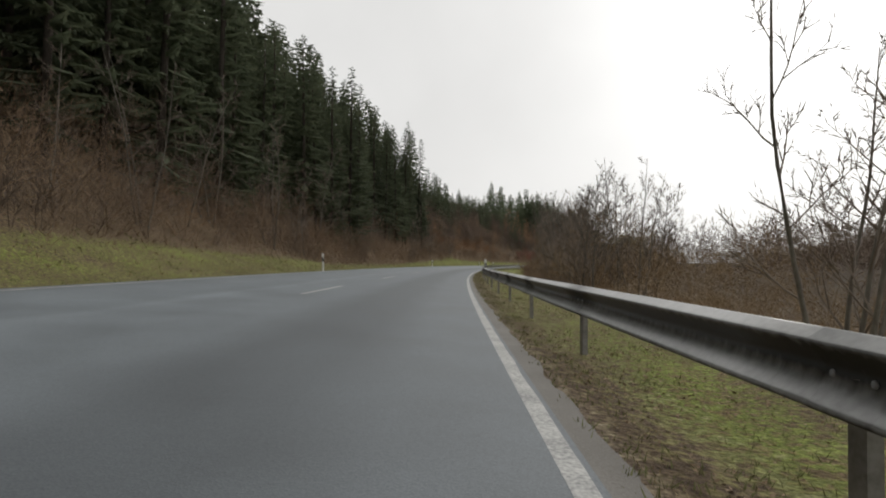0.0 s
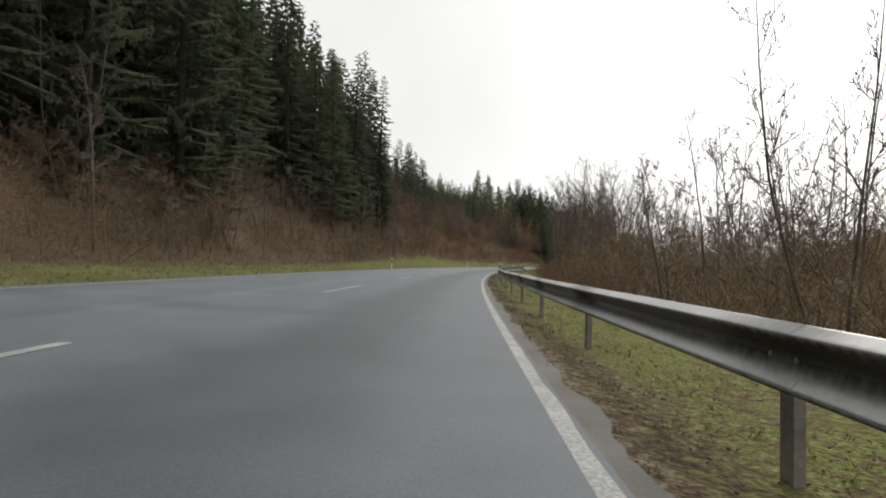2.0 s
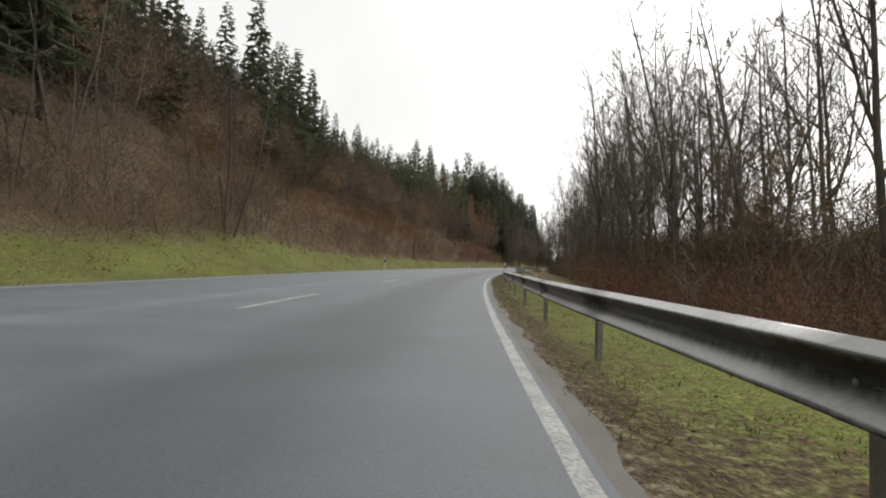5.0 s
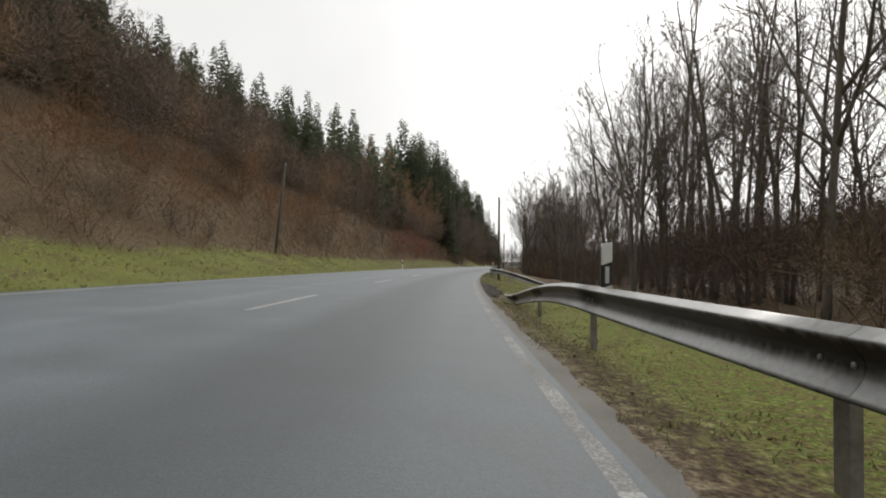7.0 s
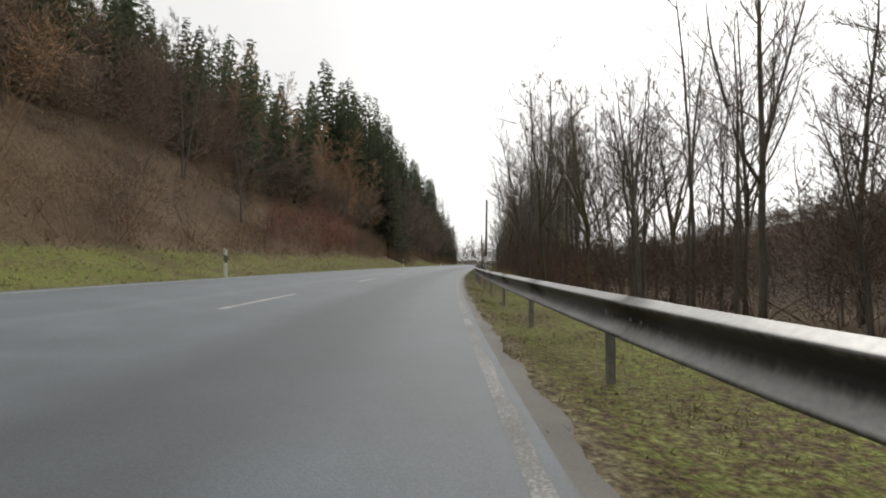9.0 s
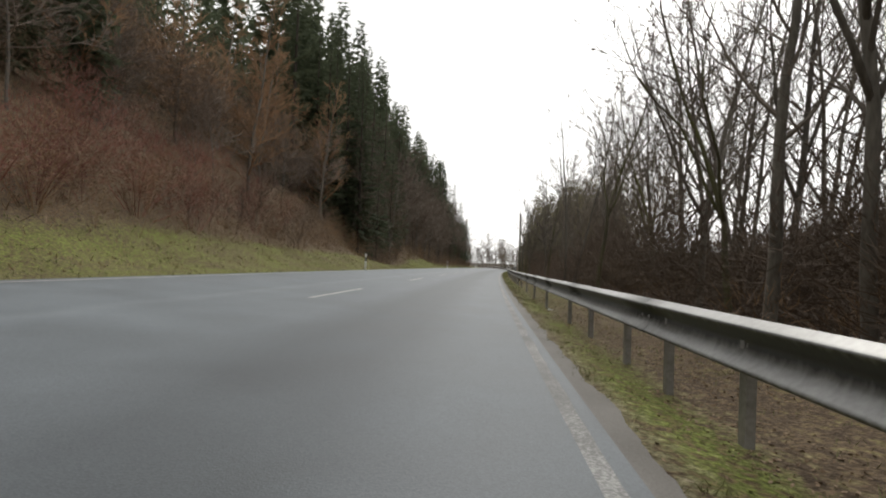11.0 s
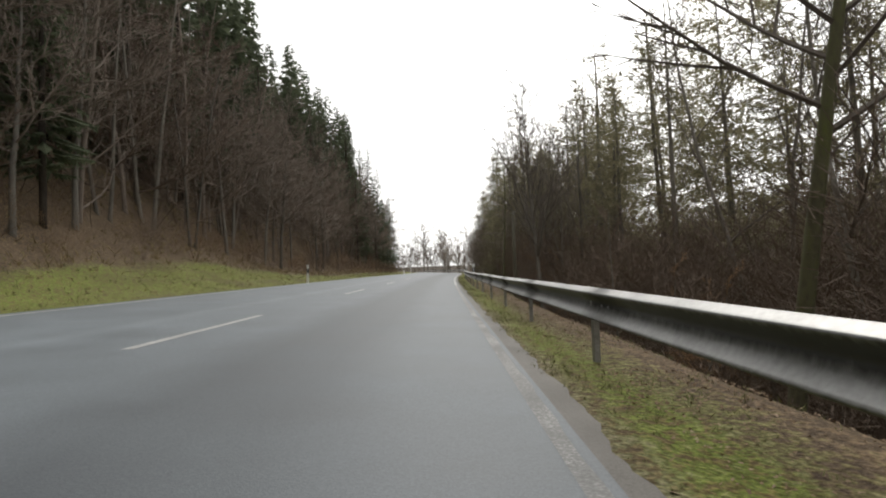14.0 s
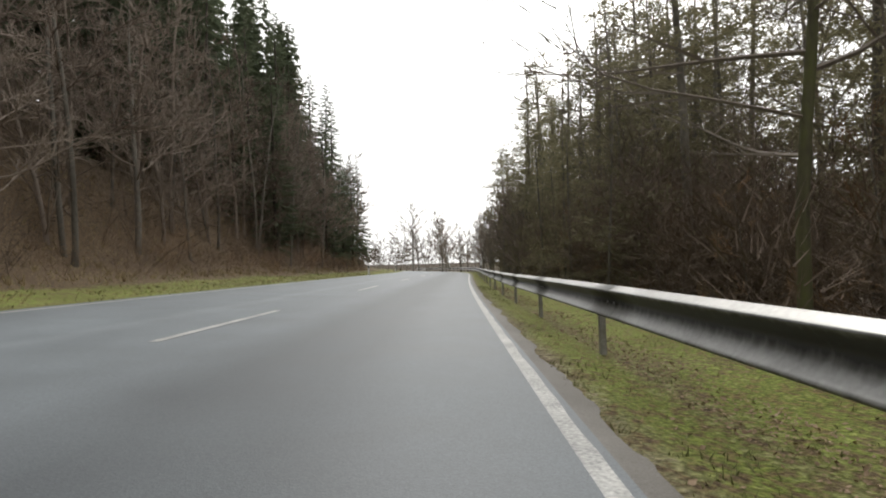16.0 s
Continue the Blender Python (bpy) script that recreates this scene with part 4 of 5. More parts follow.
THATCH = [tree_kind(dict(seed=46, height=9, limbs=24, first=0.06, spread=0.5, radius=0.06, up=0.35, thick=1.4, counts=(8, 7, 2)), BARK, TWIG),
          tree_kind(dict(seed=47, height=8, limbs=11, stems=2, first=0.06, spread=0.5, radius=0.05, up=0.3, thick=1.4, counts=(8, 7, 2)), BARK, WARMTWIG)]
SPRUCE = [conifer_kind(41, 21, 3.3, bare=0.05, sprigs=2.1, needle=0.5), conifer_kind(42, 19, 3.0, bare=0.16, sprigs=2.1, needle=0.5), conifer_kind(43, 23, 3.6, bare=0.03, ragged=0.4, sprigs=2.1, needle=0.5)]
PINES = []
for seed, h, w, b in ((51, 13, 2.7, 0.18), (52, 11, 2.6, 0.1)):
    t, c = pine(seed, h, w, b, 60, 2.4, 0.5)
    PINES.append(Kind("conifer", [("trunk", t, BARK), ("crown", c, PINE)], "conifer", "conifers beside the road"))
LARCHES = [tree_kind(dict(seed=55, height=13, limbs=26, first=0.12, spread=0.42, radius=0.12, up=0.5, thick=2.2, counts=(9, 7, 2)), BARK, LARCH)]


def round_kind(seed, h):
    """Free-standing tree with a short trunk and a wide crown."""
    return tree_kind(dict(seed=seed, height=h, limbs=18, first=0.2, spread=0.66, radius=0.16, up=0.8, thick=4.0, counts=(8, 5, 1)), BARK, GREYTWIG)


ROUND = [round_kind(33, 9.5), round_kind(34, 11.0), round_kind(36, 8.5)]


def bush_kind(seed, h, sp, mat, twigs=1100):
    return Kind("shrub", [("stem_clump", bush(seed, h, sp, twigs, 12, 0.5, 0.9), mat)], "shrub", "leafless shrubs beside the road")


def crown_kind(seed, h, sp, mat, twigs=2600):
    """Small leafless tree of the slope: a few stems under a soft crown of fine twigs."""
    r = random.Random(seed)
    stem = Mesh()
    for _ in range(3):
        a = r.uniform(0, 6.283)
        q, _ = bend((0, 0, -0.4), (math.cos(a) * 0.25, math.sin(a) * 0.25, 1), h * 0.75, 5, 0.08, 0.02, r)
        stem.tube(q, [0.07, 0.06, 0.05, 0.04, 0.025, 0.01], 5)
    return Kind("bare_tree", [("trunk", stem, PALEBARK), ("crown", bush(seed, h, sp, twigs, 10, 0.8, 0.75, 12), mat)], "tree", "leafless trees beside the road")


BROWN = [shrub_kind(61, 4.2, 2.0, TWIG), bush_kind(62, 3.6, 2.3, TWIG), bush_kind(67, 3.0, 2.2, WARMTWIG)]
RED = [bush_kind(63, 2.8, 2.0, REDTWIG), bush_kind(64, 2.3, 1.9, REDTWIG)]
DOGWOODS = [bush_kind(69, 2.6, 2.1, DOGWOOD)]
OLIVE = [shrub_kind(65, 4.4, 2.2, OLIVETWIG), bush_kind(66, 3.4, 2.4, OLIVETWIG), bush_kind(68, 2.8, 2.2, OLIVETWIG)]
SOFT = [crown_kind(57, 7.5, 2.9, DUSKTWIG), crown_kind(58, 6.5, 2.7, DUSKTWIG), crown_kind(56, 7.0, 2.8, WARMTWIG)]


def strew(s0, s1, l0, l1, n, gap=1.2):
    """n places spread over a strip, none nearer to another than gap."""
    got = []
    tries = 0
    while len(got) < n and tries < n * 30:
        tries += 1
        p = (rng.uniform(s0, s1), rng.uniform(l0, l1))
        if all((p[0] - q[0]) ** 2 + (p[1] - q[1]) ** 2 > gap * gap for q in got[-120:]):
            got.append(p)
    return got


def grow(kinds, places, label, lo=0.8, hi=1.2, lean=0.05):
    for s, lat in places:
        rng.choice(kinds).plant(s, lat, label, rng.uniform(lo, hi), None, rng.gauss(0, lean))


def poses(places, lo, hi, lean=0.05):
    return [Matrix.Translation(at(s, lat, ground(s, lat) - 0.1)) @ Matrix.Rotation(rng.uniform(0, 6.283), 4, "Z") @ Matrix.Rotation(rng.gauss(0, lean), 4, "X") @ Matrix.Scale(rng.uniform(lo, hi), 4) for s, lat in places]


# the wooded hill on the far side of the road: trees that can be told apart
SPRUCE_LABEL = "tall dark green spruce on the steep slope"
grow(SPRUCE, strew(-22, 108, -19.5, -14.5, 66, 2.0), SPRUCE_LABEL, 0.62, 0.98, 0.02)
SPRUCE[0].plant(139, -23, "slender spruce standing above the scrub", 0.66)
grow(SPRUCE, strew(240, 264, -16.5, -13.2, 11, 2.0) + strew(318, 352, -16.5, -13.0, 14, 1.8), "tall dark green spruce at the foot of the slope", 0.5, 0.85, 0.02)
grow(SPRUCE, strew(241, 352, -20.5, -17.5, 24, 2.2), SPRUCE_LABEL, 0.8, 1.05, 0.02)
SPRUCE[2].plant(270, -20.5, "single tall spruce that stands above the wood", 1.05)
for s, lat in ((228.5, -16.5), (233, -17.5), (221, -18), (238.5, -15.5), (243, -18), (224, -15), (231, -21), (236.5, -20), (217, -21), (213, -17), (240, -22), (209, -22)):
    LARCHES[0].plant(s, lat, "rust-brown larch with a soft rounded crown on the slope", rng.uniform(0.75, 1.05))
grow(SLIM_L, strew(-12, 117, -15.5, -11.8, 34, 1.8), "thin grey leafless tree at the edge of the spruces", 0.7, 1.1)
grow(BROWN + RED, strew(-12, 117, -13.6, -11.7, 60, 1.4), "brown leafless thicket on the bank", 0.65, 0.95)
grow(RED + BROWN, strew(118, 226, -13.6, -12.0, 34, 1.4), "red-brown leafless thicket on the open slope", 0.6, 0.95)
grow(SOFT, strew(112, 242, -17.5, -16.0, 10, 2.0), "soft grey-brown leafless tree on the slope", 0.5, 0.8)
grow(BEECH, strew(186, 240, -18, -14.5, 9, 2.6), "grey leafless tree on the slope", 0.5, 0.8)
grow(DOGWOODS, strew(194, 224, -15.5, -11.8, 26, 1.3), "dark red leafless shrub on the open slope", 0.8, 1.15)
grow(DOGWOODS, strew(88, 122, 5.4, 7.2, 14, 1.5), "dark red leafless shrub behind the guardrail", 0.7, 1.0)
grow(RED + BROWN, strew(226, 345, -13.2, -11.7, 54, 1.3), "brown leafless thicket at the foot of the wood", 0.4, 0.7)
grow(BEECH, strew(243, 348, -16.5, -12.8, 46, 1.7), "grey-brown leafless tree with sweeping branches on the slope", 0.8, 1.2)

# woods and thickets that nobody could count
SPR = [conifer(71, 20, 3.2, bare=0.08, dense=0.6, spray=1.9, sprigs=0.4)[1], conifer(72, 22, 3.4, bare=0.05, dense=0.6, spray=1.9, sprigs=0.4)[1], conifer(73, 18, 3.0, bare=0.05, dense=0.6, ragged=0.4, spray=1.6, sprigs=0.5)[1]]
MID = [conifer(44, 21, 3.3, bare=0.05, dense=0.75, spray=1.4, sprigs=0.55, fill=1.6)[1], conifer(45, 22, 3.4, bare=0.06, dense=0.75, spray=1.4, sprigs=0.55, ragged=0.35, fill=1.6)[1]]
joined("spruce_slope", MID, NEEDLE, poses(strew(-15, 112, -27, -19.5, 90, 1.9), 0.8, 0.98, 0.02) + poses(strew(108, 176, -33, -25, 40, 1.9), 0.34, 0.48, 0.02) + poses(strew(110, 152, -28, -19.5, 28, 2.2), 0.46, 0.74, 0.02) + poses(strew(176, 222, -33, -22.0, 34, 1.9), 0.44, 0.62, 0.02) + poses(strew(196, 214, -21, -16.5, 8, 2.0), 0.4, 0.55, 0.02) + poses(strew(241, 352, -27, -19.5, 60, 2.0), 0.95, 1.25, 0.02), "dark green spruces on the steep slope", "forest")
joined("spruce_wood", SPR, NEEDLE, poses(strew(-30, 110, -44, -25, 130, 2.6), 0.82, 0.98, 0.02) + poses(strew(110, 238, -42, -28, 170, 2.3), 0.38, 0.54, 0.02) + poses(strew(238, 352, -46, -24, 112, 2.8), 0.8, 1.02, 0.02), "dark spruce wood on the hill", "forest")
HAZE = [bush(57, 7.5, 2.9, 1300, 8, 1.1, 0.8, 12), bush(58, 6.5, 2.7, 1300, 8, 1.1, 0.8, 12)]
joined("slope_wood", HAZE, DUSKTWIG, poses(strew(108, 242, -21, -16.2, 75, 1.8), 0.6, 0.95) + poses(strew(108, 240, -27, -21, 80, 1.9), 0.8, 1.15) + poses(strew(130, 226, -31, -26, 34, 1.9), 0.9, 1.3), "soft grey-brown leafless trees on the slope", "forest")
joined("warm_slope_wood", HAZE, WARMTWIG, poses(strew(108, 242, -27, -16.5, 44, 2.6), 0.6, 1.0), "warm brown leafless trees on the slope", "forest")
LOW = [bush(60, 2.9, 2.1, 800, 9, 0.6, 0.9), bush(59, 2.4, 2.2, 800, 9, 0.6, 0.9)]
joined("rust_scrub", LOW, RUSTTWIG, poses(strew(112, 172, -16.8, -14.0, 50, 1.2), 0.7, 1.1), "rust-orange leafless scrub on the open slope", "scrub")
WOODS = [bush(74, 7.0, 3.0, 440, 8, 1.5), bush(75, 5.6, 2.8, 440, 8, 1.5)]
SH = [bush(76, 4.2, 2.4, 620, 9, 0.5, 0.8), bush(79, 3.6, 2.0, 620, 9, 0.5, 0.8), bush(77, 3.4, 2.2, 620, 8, 0.5, 0.8)]
joined("bank_thicket", SH, REDTWIG, poses(strew(-20, 118, -16.5, -11.8, 120, 1.0), 0.7, 1.05) + poses(strew(-20, 118, -12.0, -10.9, 46, 1.2), 0.35, 0.55) + poses(strew(116, 232, -18, -11.6, 60, 1.5), 0.55, 0.95) + poses(strew(226, 348, -15.5, -12.0, 110, 1.0), 0.35, 0.6), "red-brown leafless thicket on the bank", "thicket")

joined("dusky_thicket", SH, DUSKTWIG, poses(strew(112, 234, -18, -12.0, 50, 1.8), 0.6, 1.0) + poses(strew(-12, 112, -15.5, -13.0, 22, 2.0), 0.9, 1.3) + poses(strew(244, 348, -17.5, -13.2, 60, 1.5), 0.8, 1.5), "dusky brown leafless thicket on the slope", "thicket")
joined("warm_thicket", SH, WARMTWIG, poses(strew(112, 234, -16.5, -11.6, 40, 1.8), 0.5, 0.85) + poses(strew(116, 228, -11.8, -10.8, 46, 1.2), 0.3, 0.5), "pale warm brown leafless thicket on the slope", "thicket")
TREES = [bare_tree(91, 13, limbs=14, first=0.08, spread=0.4, radius=0.08, up=0.6, thick=1.5, counts=(5, 4, 1)), bare_tree(92, 11, limbs=14, first=0.05, spread=0.44, radius=0.07, up=0.5, thick=1.5, counts=(5, 4, 1))]
TREES = [Mesh().add(t.v, t.f).add(c.v, c.f) for t, c in TREES]
joined("broadleaf_wood", TREES, GREYTWIG, poses(strew(246, 348, -19.5, -14.0, 90, 1.6), 1.0, 1.4), "grey-brown leafless wood at the foot of the hill", "forest")
joined("far_wood", TREES, CROWN, poses(strew(362, 404, -18, 24, 36, 2.4), 0.6, 0.9) + poses(strew(100, 240, 11, 28, 48, 2.4), 0.9, 1.25), "grey leafless wood in the valley", "forest")

# the right-hand side
grow(OLIVE, strew(8, 30, 6.2, 11, 14, 1.5), "low olive-brown leafless thicket behind the guardrail", 0.5, 0.8)
grow(OLIVE + BROWN, strew(30, 110, 6.8, 11, 44, 1.5), "olive-brown leafless thicket behind the guardrail", 0.85, 1.2)
grow(SLIM, strew(33, 68, 7.8, 12.5, 20, 2.0), "slender leafless tree in the thicket", 0.75, 1.02)
grow(SLIM, strew(68, 112, 7.5, 15, 17, 2.2), "slender leafless tree in the thicket", 0.8, 1.2)
grow(SLIM[1:], [(8.4, 6.1), (9.6, 6.9)], "leaning leafless tree of several stems", 0.95, 1.1, 0.12)
OPEN[0].plant(37.0, 10.2, "rounded leafless tree standing free above the thicket", 1.0)
OPEN[0].plant(39.0, 13.2, "rounded leafless tree standing free above the thicket", 0.92)
OPEN[0].plant(32.6, 7.5, "rounded leafless tree close behind the thicket", 0.85)
OPEN[0].plant(36.6, 7.6, "rounded leafless tree close behind the thicket", 0.85)
grow(TALL, strew(147, 168, 9.5, 16, 12, 1.9), "tall leafless tree with grey trunk", 1.0, 1.3, 0.085)
grow(TALL, strew(104, 154, 8.4, 17, 31, 1.8), "tall leafless tree with grey trunk", 0.9, 1.32, 0.085)
grow(TALL, strew(101, 152, 7.4, 11, 15, 2.0), "tall leafless tree with grey trunk", 0.9, 1.2, 0.09)
grow(SLIM + TALL, strew(158, 188, 8.0, 15, 24, 1.8), "slender leafless tree with grey trunk", 0.72, 0.98, 0.06)
grow(RED, strew(62, 134, 5.8, 8.2, 42, 1.3), "red-brown leafless shrub behind the guardrail", 0.7, 1.0)
grow(TALL + MOSS, strew(184, 238, 5.4, 13, 28, 1.9), "tall leafless tree with dark spreading limbs", 0.9, 1.15)
grow(TALL, strew(212, 262, 6.5, 12, 9, 2.4), "tall leafless tree rising from the steep bank", 1.0, 1.25)
grow(TALL, strew(226, 250, 5.5, 10, 7, 2.2), "tall leafless tree rising from the steep bank", 1.0, 1.15)
grow(BROWN, strew(184, 262, 4.6, 7.5, 38, 1.3), "dark brown leafless thicket close behind the guardrail", 0.75, 1.1)
grow(THATCH, strew(248, 312, 4.8, 8.5, 16, 2.2), "brown leafless tree with dense low twigs below the road", 0.65, 0.95)
grow(PINES, strew(258, 346, 9.0, 15, 42, 2.0) + strew(300, 316, 7.0, 11, 12, 1.7) + strew(312, 352, 5.2, 8.5, 18, 1.7), "dull green conifer below the road", 1.25, 1.6, 0.03)
grow(PINES, strew(300, 346, 4.3, 5.8, 16, 1.9), "dull green conifer close behind the guardrail", 0.68, 0.95, 0.03)
grow(TALL, strew(280, 316, 6.5, 12, 10, 2.2), "tall leafless tree among the conifers", 1.0, 1.2)
grow(SLIM + TALL, strew(272, 345, 5.5, 12, 14, 2.2), "leafless tree among the conifers", 0.75, 1.05)
for s, lat, k in ((191.2, 4.3, TALL[2]), (190.4, 4.9, MOSS[0]), (203.0, 4.2, TALL[3]), (201.0, 4.6, TALL[1]), (218.2, 4.2, MOSS[0]), (227.5, 4.1, TALL[2]), (254.4, 4.95, FAN[0]), (246.0, 4.2, TALL[1]), (271.8, 4.15, FAN[1]), (288.4, 3.9, LONE[0])):
    k.plant(s, lat, "leafless roadside tree rising close behind the guardrail", 0.95)
grow(ROUND, strew(356, 398, -7, 14, 15, 3.2), "leafless tree at the far end of the road", 0.85, 1.2)
grow(ROUND + SLIM, strew(326, 356, 2.8, 5.2, 16, 1.9), "leafless tree lining the far bend", 0.65, 0.95)
grow(ROUND + TALL[:2], strew(322, 358, 3.4, 6.2, 6, 2.6), "leafless tree close behind the far guardrail", 0.75, 1.0)
grow(TALL, strew(190, 216, 5.6, 9.5, 4, 1.8), "tall leafless tree with grey trunk", 1.0, 1.25)
PIN = [pine(81, 13, 2.8, 0.1, 50, 1.5, 0.65)[1]]
joined("pine_wood", PIN, PINE, poses(strew(252, 352, 11, 20, 72, 1.9), 1.15, 1.55, 0.03), "dull green conifer wood below the road", "forest")
joined("valley_scrub", WOODS, OLIVETWIG, poses(strew(30, 112, 8.5, 20, 80, 1.8), 0.6, 0.95) + poses(strew(6, 32, 8.5, 18, 30, 1.7), 0.3, 0.48) + poses(strew(-5, 30, 6.5, 20, 24, 2.0), 0.25, 0.45), "olive-brown leafless scrub in the valley", "scrub")
joined("roadside_thicket", SH, TWIG, poses(strew(110, 186, 8.2, 14, 105, 1.1), 0.7, 1.05) + poses(strew(182, 262, 5.0, 12, 95, 1.2), 0.75, 1.15) + poses(strew(255, 348, 5.0, 11, 80, 1.3), 0.7, 1.05) + poses(strew(262, 350, 7.0, 12, 55, 1.6), 1.3, 2.1), "dark brown leafless thicket under the trees", "thicket")
FINE = [bush(53, 7.5, 2.9, 1900, 8, 0.65, 0.8, 12), bush(54, 6.5, 2.7, 1900, 8, 0.65, 0.8, 12)]
joined("bank_undergrowth", FINE, TWIG, poses(strew(228, 268, 6.0, 10, 34, 1.6), 0.85, 1.15) + poses(strew(264, 334, 6.0, 10.5, 56, 1.6), 0.8, 1.15), "olive-brown leafless undergrowth below the road", "thicket")
joined("wood_edge", HAZE, DUSKTWIG, poses(strew(100, 150, 8.6, 12, 34, 1.7), 0.5, 0.75) + poses(strew(192, 238, 4.8, 8, 44, 1.5), 0.5, 0.75) + poses(strew(108, 200, 11.5, 17, 62, 1.8), 0.55, 0.85) + poses(strew(200, 262, 10, 15, 26, 1.9), 0.6, 0.9), "dark brown leafless undergrowth behind the roadside trees", "thicket")
FAR = [bush(78, 8.0, 4.0, 260, 5, 3.0)]
FARTHER = [bush(80, 8.0, 4.6, 90, 3, 9.0), bush(83, 10.0, 4.2, 90, 3, 9.0)]
joined("hill_woodland", FARTHER, DUSKTWIG, [Matrix.Translation(q - Vector((0, 0, 0.5))) @ Matrix.Rotation(rng.uniform(0, 6.283), 4, "Z") @ Matrix.Scale(size, 4) for q, size in FAR_SPOTS], "brown leafless woodland on the hills across the valley", "forest")
joined("hillside_scrub", FAR, TWIG, poses(strew(-30, 300, 30, 112, 270, 3.8), 1.0, 1.6), "brown leafless woodland across the valley", "scrub")


# ---- poles and small things ----
def utility_pole(height, radius):
    thing = new("utility_pole")
    m = Mesh()
    m.tube([Vector((0, 0, -0.6)), Vector((0, 0, height * 0.5)), Vector((0, 0, height))], [radius * 1.15, radius, radius * 0.8], 12)
    part("shaft", m, WOODPOLE, thing, smooth=True)
    m = Mesh()
    m.tube([Vector((0, 0, height - 0.02)), Vector((0, 0, height + 0.03)), Vector((0, 0, height + 0.09))], [radius * 0.9, radius * 0.9, 0.01], 12)
    part("cap", m, POST_ZINC, thing, "grey metal cap")
    m = Mesh()
    for z in (height - 0.55, height - 0.3):
        m.tube([Vector((radius * 0.7, 0, z)), Vector((radius + 0.08, 0, z)), Vector((radius + 0.09, 0, z + 0.08))], [0.012, 0.012, 0.03], 6)
    part("insulator_bracket", m, POST_ZINC, thing, "small insulator bracket")
    return thing


def stand(thing, s, lat, turn=0.0, lean=0.0, tip=0.0, label=""):
    thing.matrix_basis = Matrix.Translation(at(s, lat, ground(s, lat))) @ Matrix.Rotation(-heading(s) + turn, 4, "Z") @ Matrix.Rotation(lean, 4, "Y") @ Matrix.Rotation(tip, 4, "X")
    return tagged(thing, label, "pole", "poles along the road")


stand(utility_pole(5.4, 0.075), 158.6, 1.42, label="weathered wooden utility pole behind the guardrail")
stand(utility_pole(5.3, 0.075), 195.8, 1.62, label="weathered wooden utility pole behind the guardrail", lean=0.01)
stand(utility_pole(5.0, 0.075), 234.1, 1.42, label="weathered wooden utility pole behind the guardrail", lean=-0.008)
stand(utility_pole(4.6, 0.09), 273.2, 3.0, label="mossy wooden utility pole among roadside trees")
stand(utility_pole(5.2, 0.075), 153.3, -11.6, label="leaning grey wooden pole on the grass bank", lean=0.1)
OLIVE[1].plant(151.1, -10.5, "small olive shrub alone on the grass bank", 0.34)


def scrap(s, lat, size, seed, name, label, mat, category):
    """A crumpled scrap lying on the ground."""
    r = random.Random(seed)
    m = Mesh()
    n = 7
    for i in range(n):
        for j in range(n):
            x, y = (i / (n - 1) - 0.5) * size, (j / (n - 1) - 0.5) * size * 0.6
            m.v.append((x + r.gauss(0, size * 0.04), y + r.gauss(0, size * 0.04), 0.03 + abs(r.gauss(0, size * 0.14))))
    m.f = [(i * n + j, i * n + j + 1, (i + 1) * n + j + 1, (i + 1) * n + j) for i in range(n - 1) for j in range(n - 1)]
    ob = part(name, m, mat)
    ob.matrix_basis = Matrix.Translation(at(s, lat, max(ground(s, lat), -0.5) if lat > 0.2 else 0.0)) @ Matrix.Rotation(r.uniform(0, 6), 4, "Z")
    tagged(ob, label, category)


scrap(100.2, 1.95, 0.22, 1, "crumpled_paper", "crumpled white paper litter on the grass verge", PAPER, "litter")
scrap(205.8, 0.85, 0.12, 2, "crumpled_paper", "small crumpled white paper on the grass verge", PAPER, "litter")
scrap(118.5, 2.4, 0.1, 3, "crumpled_paper", "small crumpled white paper on the grass verge", PAPER, "litter")


def mud_patch(s0, s1, l0, l1):
    """Churned wet mud where wheels have left the carriageway."""
    me = Mesh()
    n, k = int((s1 - s0) / 0.07), 18
    for i in range(n):
        s = s0 + (s1 - s0) * i / (n - 1)
        e = max(0.0, math.sin(math.pi * i / (n - 1))) ** 0.5 * (0.62 + 0.6 * noise.noise((s * 0.9, 0, 21)) + 0.35 * noise.noise((s * 4.0, 0, 21)))
        for j in range(k):
            lat = l0 + (l1 - l0) * e * j / (k - 1)
            h = 0.022 + 0.07 * noise.noise((s * 4.0, lat * 7.0, 22)) * max(0.0, math.sin(math.pi * j / (k - 1))) + 0.035 * noise.noise((s * 11.0, lat * 11.0, 23))
            if j in (0, k - 1):
                h = -0.03
            me.v.append(tuple(at(s, lat, ground(s, max(0.2, lat)) + max(h, -0.03))))
    me.f = [(i * k + j, i * k + j + 1, (i + 1) * k + j + 1, (i + 1) * k + j) for i in range(n - 1) for j in range(k - 1)]
    tagged(part("mud_patch", me, MUD), "dark wet mud churned up beside the carriageway", "mud", kind="structure")


mud_patch(138.0, 149.0, 0.2, 1.2)


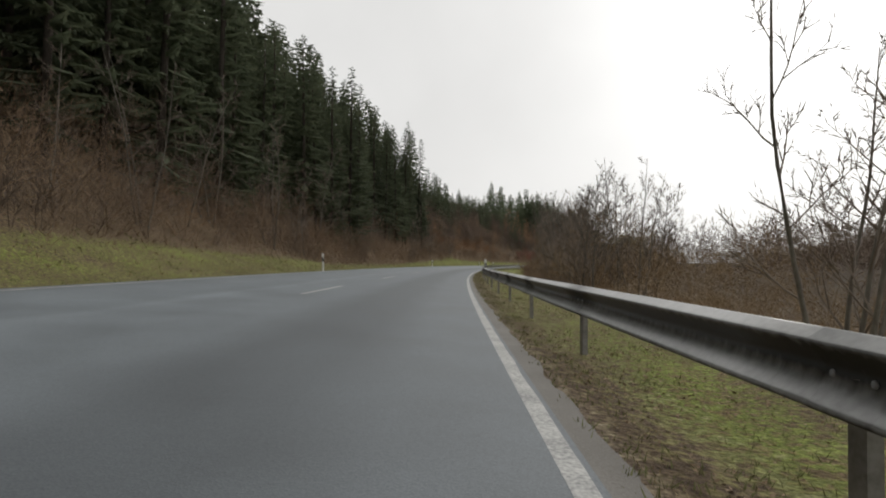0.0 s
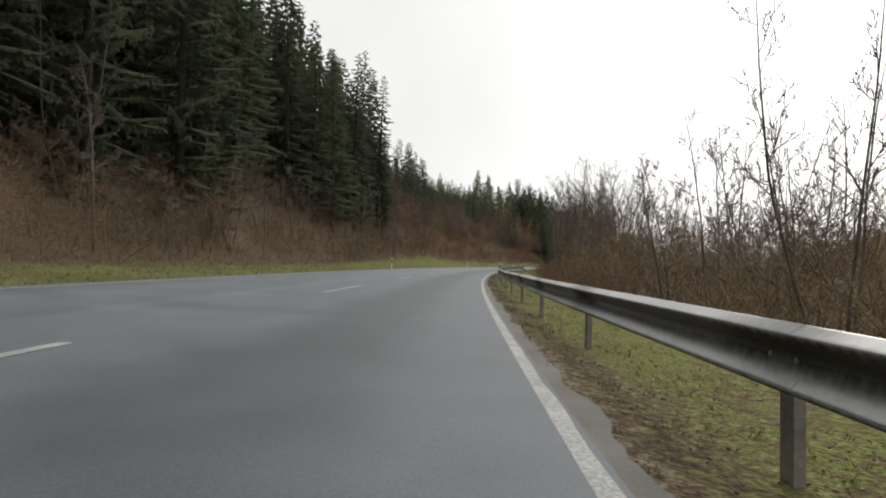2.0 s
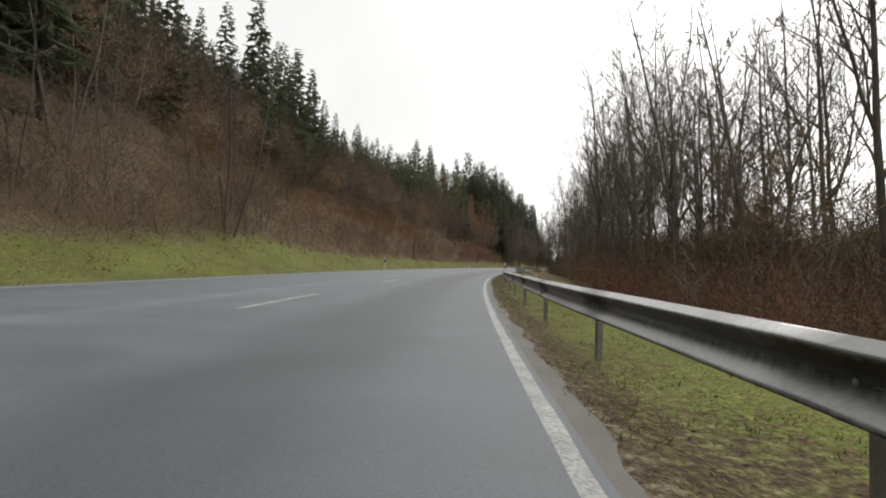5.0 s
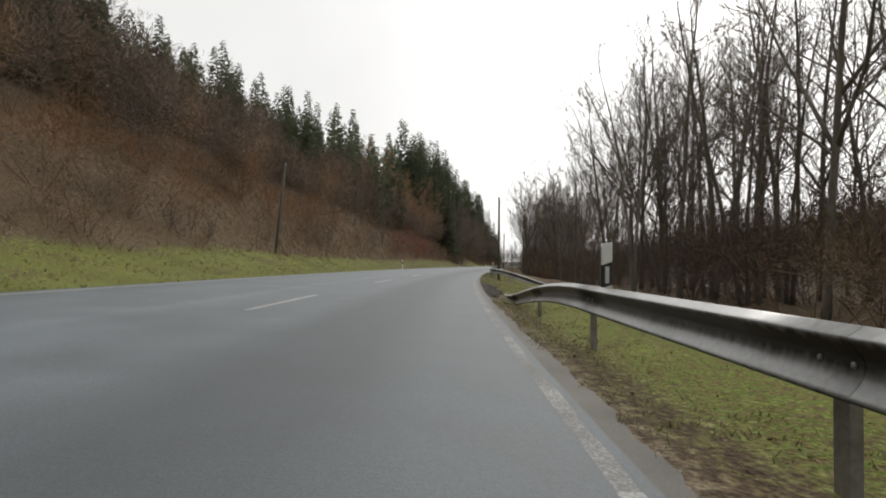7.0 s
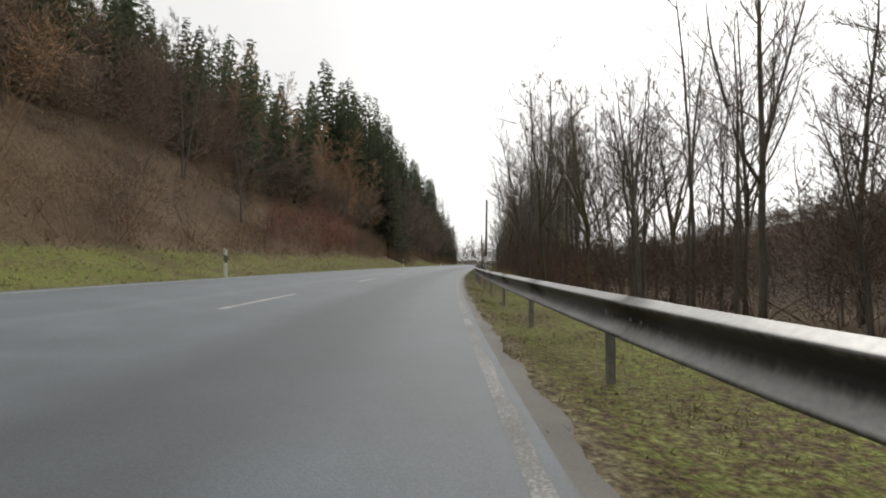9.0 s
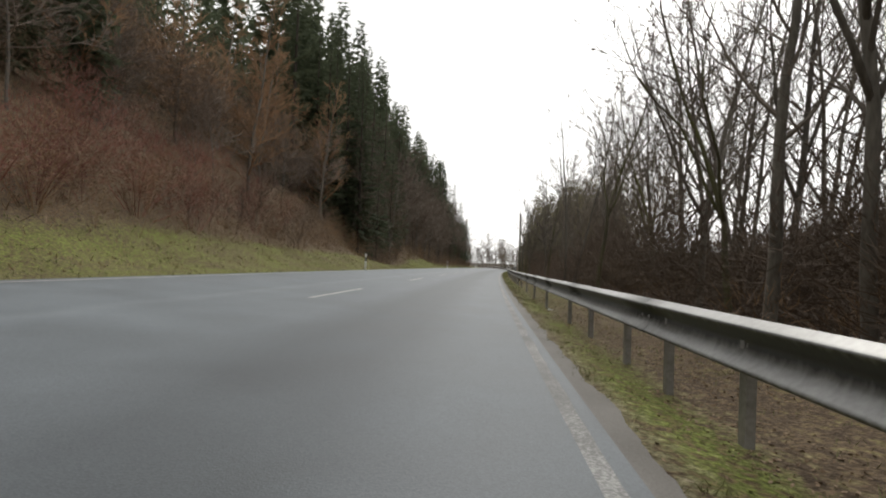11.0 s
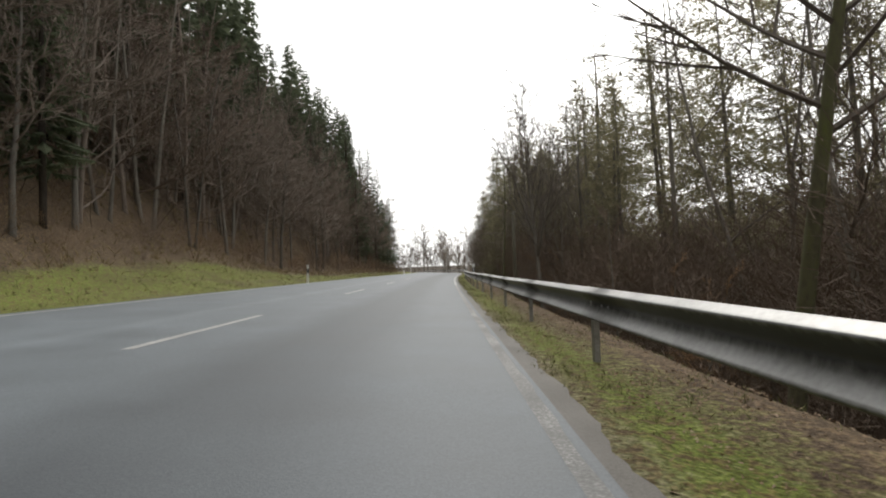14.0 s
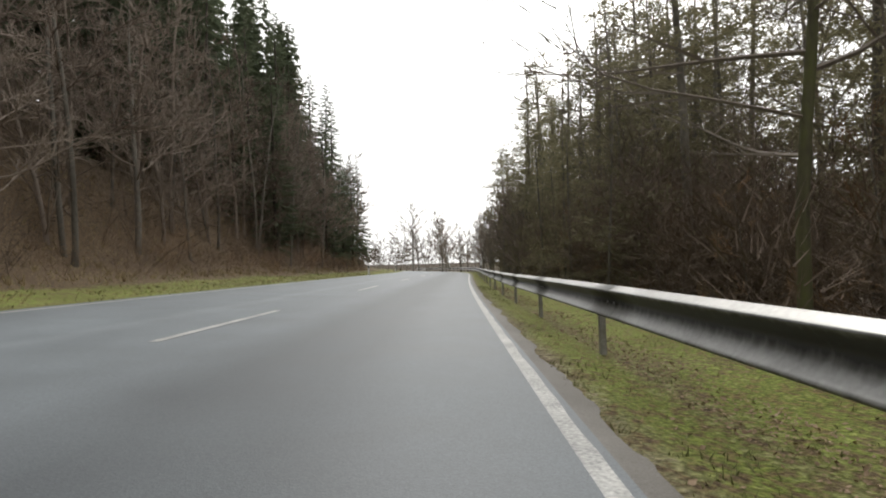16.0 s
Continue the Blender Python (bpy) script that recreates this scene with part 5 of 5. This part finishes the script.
# ---- turf, weeds and fallen leaves ----
def turf(name, mat, n, s0, s1, l0, l1, low, high, label, category, seed, width=0.006, bias=0.0, lean=0.5):
    """Tufts of short blades, denser in patches."""
    r = random.Random(seed)
    vs, fs = [], []
    made = 0
    while made < n:
        s = r.uniform(s0, s1)
        lat = l0 + (l1 - l0) * r.random() ** 1.3 if l1 > 0 else r.uniform(l0, l1)
        if noise.noise((s * 0.8, lat * 0.8, seed)) + 0.4 * noise.noise((s * 3, lat * 3, seed)) < bias + r.gauss(0, 0.15):
            made += 0.15
            continue
        made += 1
        if s > 184 and lat > 0.8 and r.random() < 0.65:
            continue
        c = at(s, lat, ground(s, lat) - 0.008)
        for _ in range(4):
            a, b = r.uniform(0, 6.283), r.uniform(0, 6.283)
            h = r.uniform(low, high)
            w = width * r.uniform(0.7, 1.4)
            p = Vector((c.x + r.gauss(0, 0.03), c.y + r.gauss(0, 0.03), c.z))
            k = len(vs)
            vs.append((p.x - math.cos(a) * w, p.y - math.sin(a) * w, p.z))
            vs.append((p.x + math.cos(a) * w, p.y + math.sin(a) * w, p.z))
            q = r.uniform(0.1, lean) * h
            vs.append((p.x + math.cos(b) * q, p.y + math.sin(b) * q, p.z + h))
            fs.append((k, k + 1, k + 2))
    me = bpy.data.meshes.new(name)
    me.from_pydata(vs, [], fs)
    me.materials.append(mat)
    tagged(new(name, me), label, category, kind="stuff")


turf("turf", GRASS, 25000, -1, 305, 0.2, 3.2, 0.012, 0.03, "short green winter turf on the verge", "grass", 3, width=0.005, bias=-0.2, lean=2.2)
turf("dry_turf", STRAW, 16000, -1, 305, 0.26, 3.6, 0.012, 0.03, "short straw-coloured dead grass on the verge", "grass", 4, width=0.004, bias=-0.1, lean=2.6)
turf("grass_tufts", GRASS, 17000, -1, 305, 0.19, 2.4, 0.025, 0.07, "taller tufts of green grass on the verge", "grass", 12, width=0.005, bias=0.05, lean=1.2)
turf("bank_grass", GRASS, 9000, -5, 330, -12.5, -8.3, 0.04, 0.1, "tufts of green grass on the bank", "grass", 5, width=0.012, bias=-0.1, lean=0.9)
turf("bank_straw", STRAW, 5000, -5, 330, -13.5, -9.0, 0.05, 0.14, "tufts of dead grass on the bank", "grass", 6, width=0.012, bias=0.1, lean=1.0)
turf("reeds", STRAW, 500, 186.0, 193.0, 1.7, 3.0, 0.3, 0.9, "dry yellow reeds behind the guardrail", "grass", 8, width=0.007, bias=-0.3, lean=0.4)


def leaves(name, n, s0, s1, l0, l1, seed, label, size=0.02):
    r = random.Random(seed)
    vs, fs = [], []
    for _ in range(n):
        s, lat = r.uniform(s0, s1), l0 + (l1 - l0) * r.random()
        c = at(s, lat, ground(s, lat) + 0.006)
        a, w = r.uniform(0, 6.283), size * r.uniform(0.6, 1.3)
        u = Vector((math.cos(a) * w, math.sin(a) * w, r.gauss(0, 0.005)))
        v = Vector((-math.sin(a) * w * 0.6, math.cos(a) * w * 0.6, r.gauss(0, 0.005)))
        k = len(vs)
        vs += [tuple(c - u), tuple(c + v), tuple(c + u), tuple(c - v)]
        fs.append((k, k + 1, k + 2, k + 3))
    me = bpy.data.meshes.new(name)
    me.from_pydata(vs, [], fs)
    me.materials.append(LITTER)
    tagged(new(name, me), label, "fallen leaves", kind="stuff")


leaves("fallen_leaf_cover", 22000, -1, 305, 0.5, 3.4, 9, "brown fallen leaves scattered over the verge", 0.017)
leaves("leaf_drift", 13000, 184, 212, 0.75, 3.2, 11, "brown fallen leaves lying thickly behind the guardrail", 0.015)
leaves("leaf_drift", 9000, 226, 266, 0.7, 1.9, 17, "brown fallen leaves on the verge under the guardrail", 0.014)
leaves("leaf_drift", 9000, 266, 305, 0.9, 1.5, 13, "strip of brown fallen leaves under the guardrail", 0.014)
leaves("leaf_drift", 14000, -1, 60, 0.5, 2.6, 16, "brown fallen leaves among the verge grass", 0.014)
leaves("road_crumbs", 500, 0, 300, -0.2, 0.4, 10, "leaves and crumbs along the asphalt edge", 0.025)
turf("slope_straw", STRAW, 5200, 236, 348, -17.5, -11.5, 0.1, 0.34, "dead grass and bracken on the foot of the slope", "grass", 14, width=0.016, bias=-0.1, lean=1.4)
turf("slope_bracken", LITTER, 6000, -8, 236, -17.5, -11.3, 0.1, 0.34, "brown bracken between the thickets", "bracken", 15, width=0.016, bias=-0.05, lean=1.4)
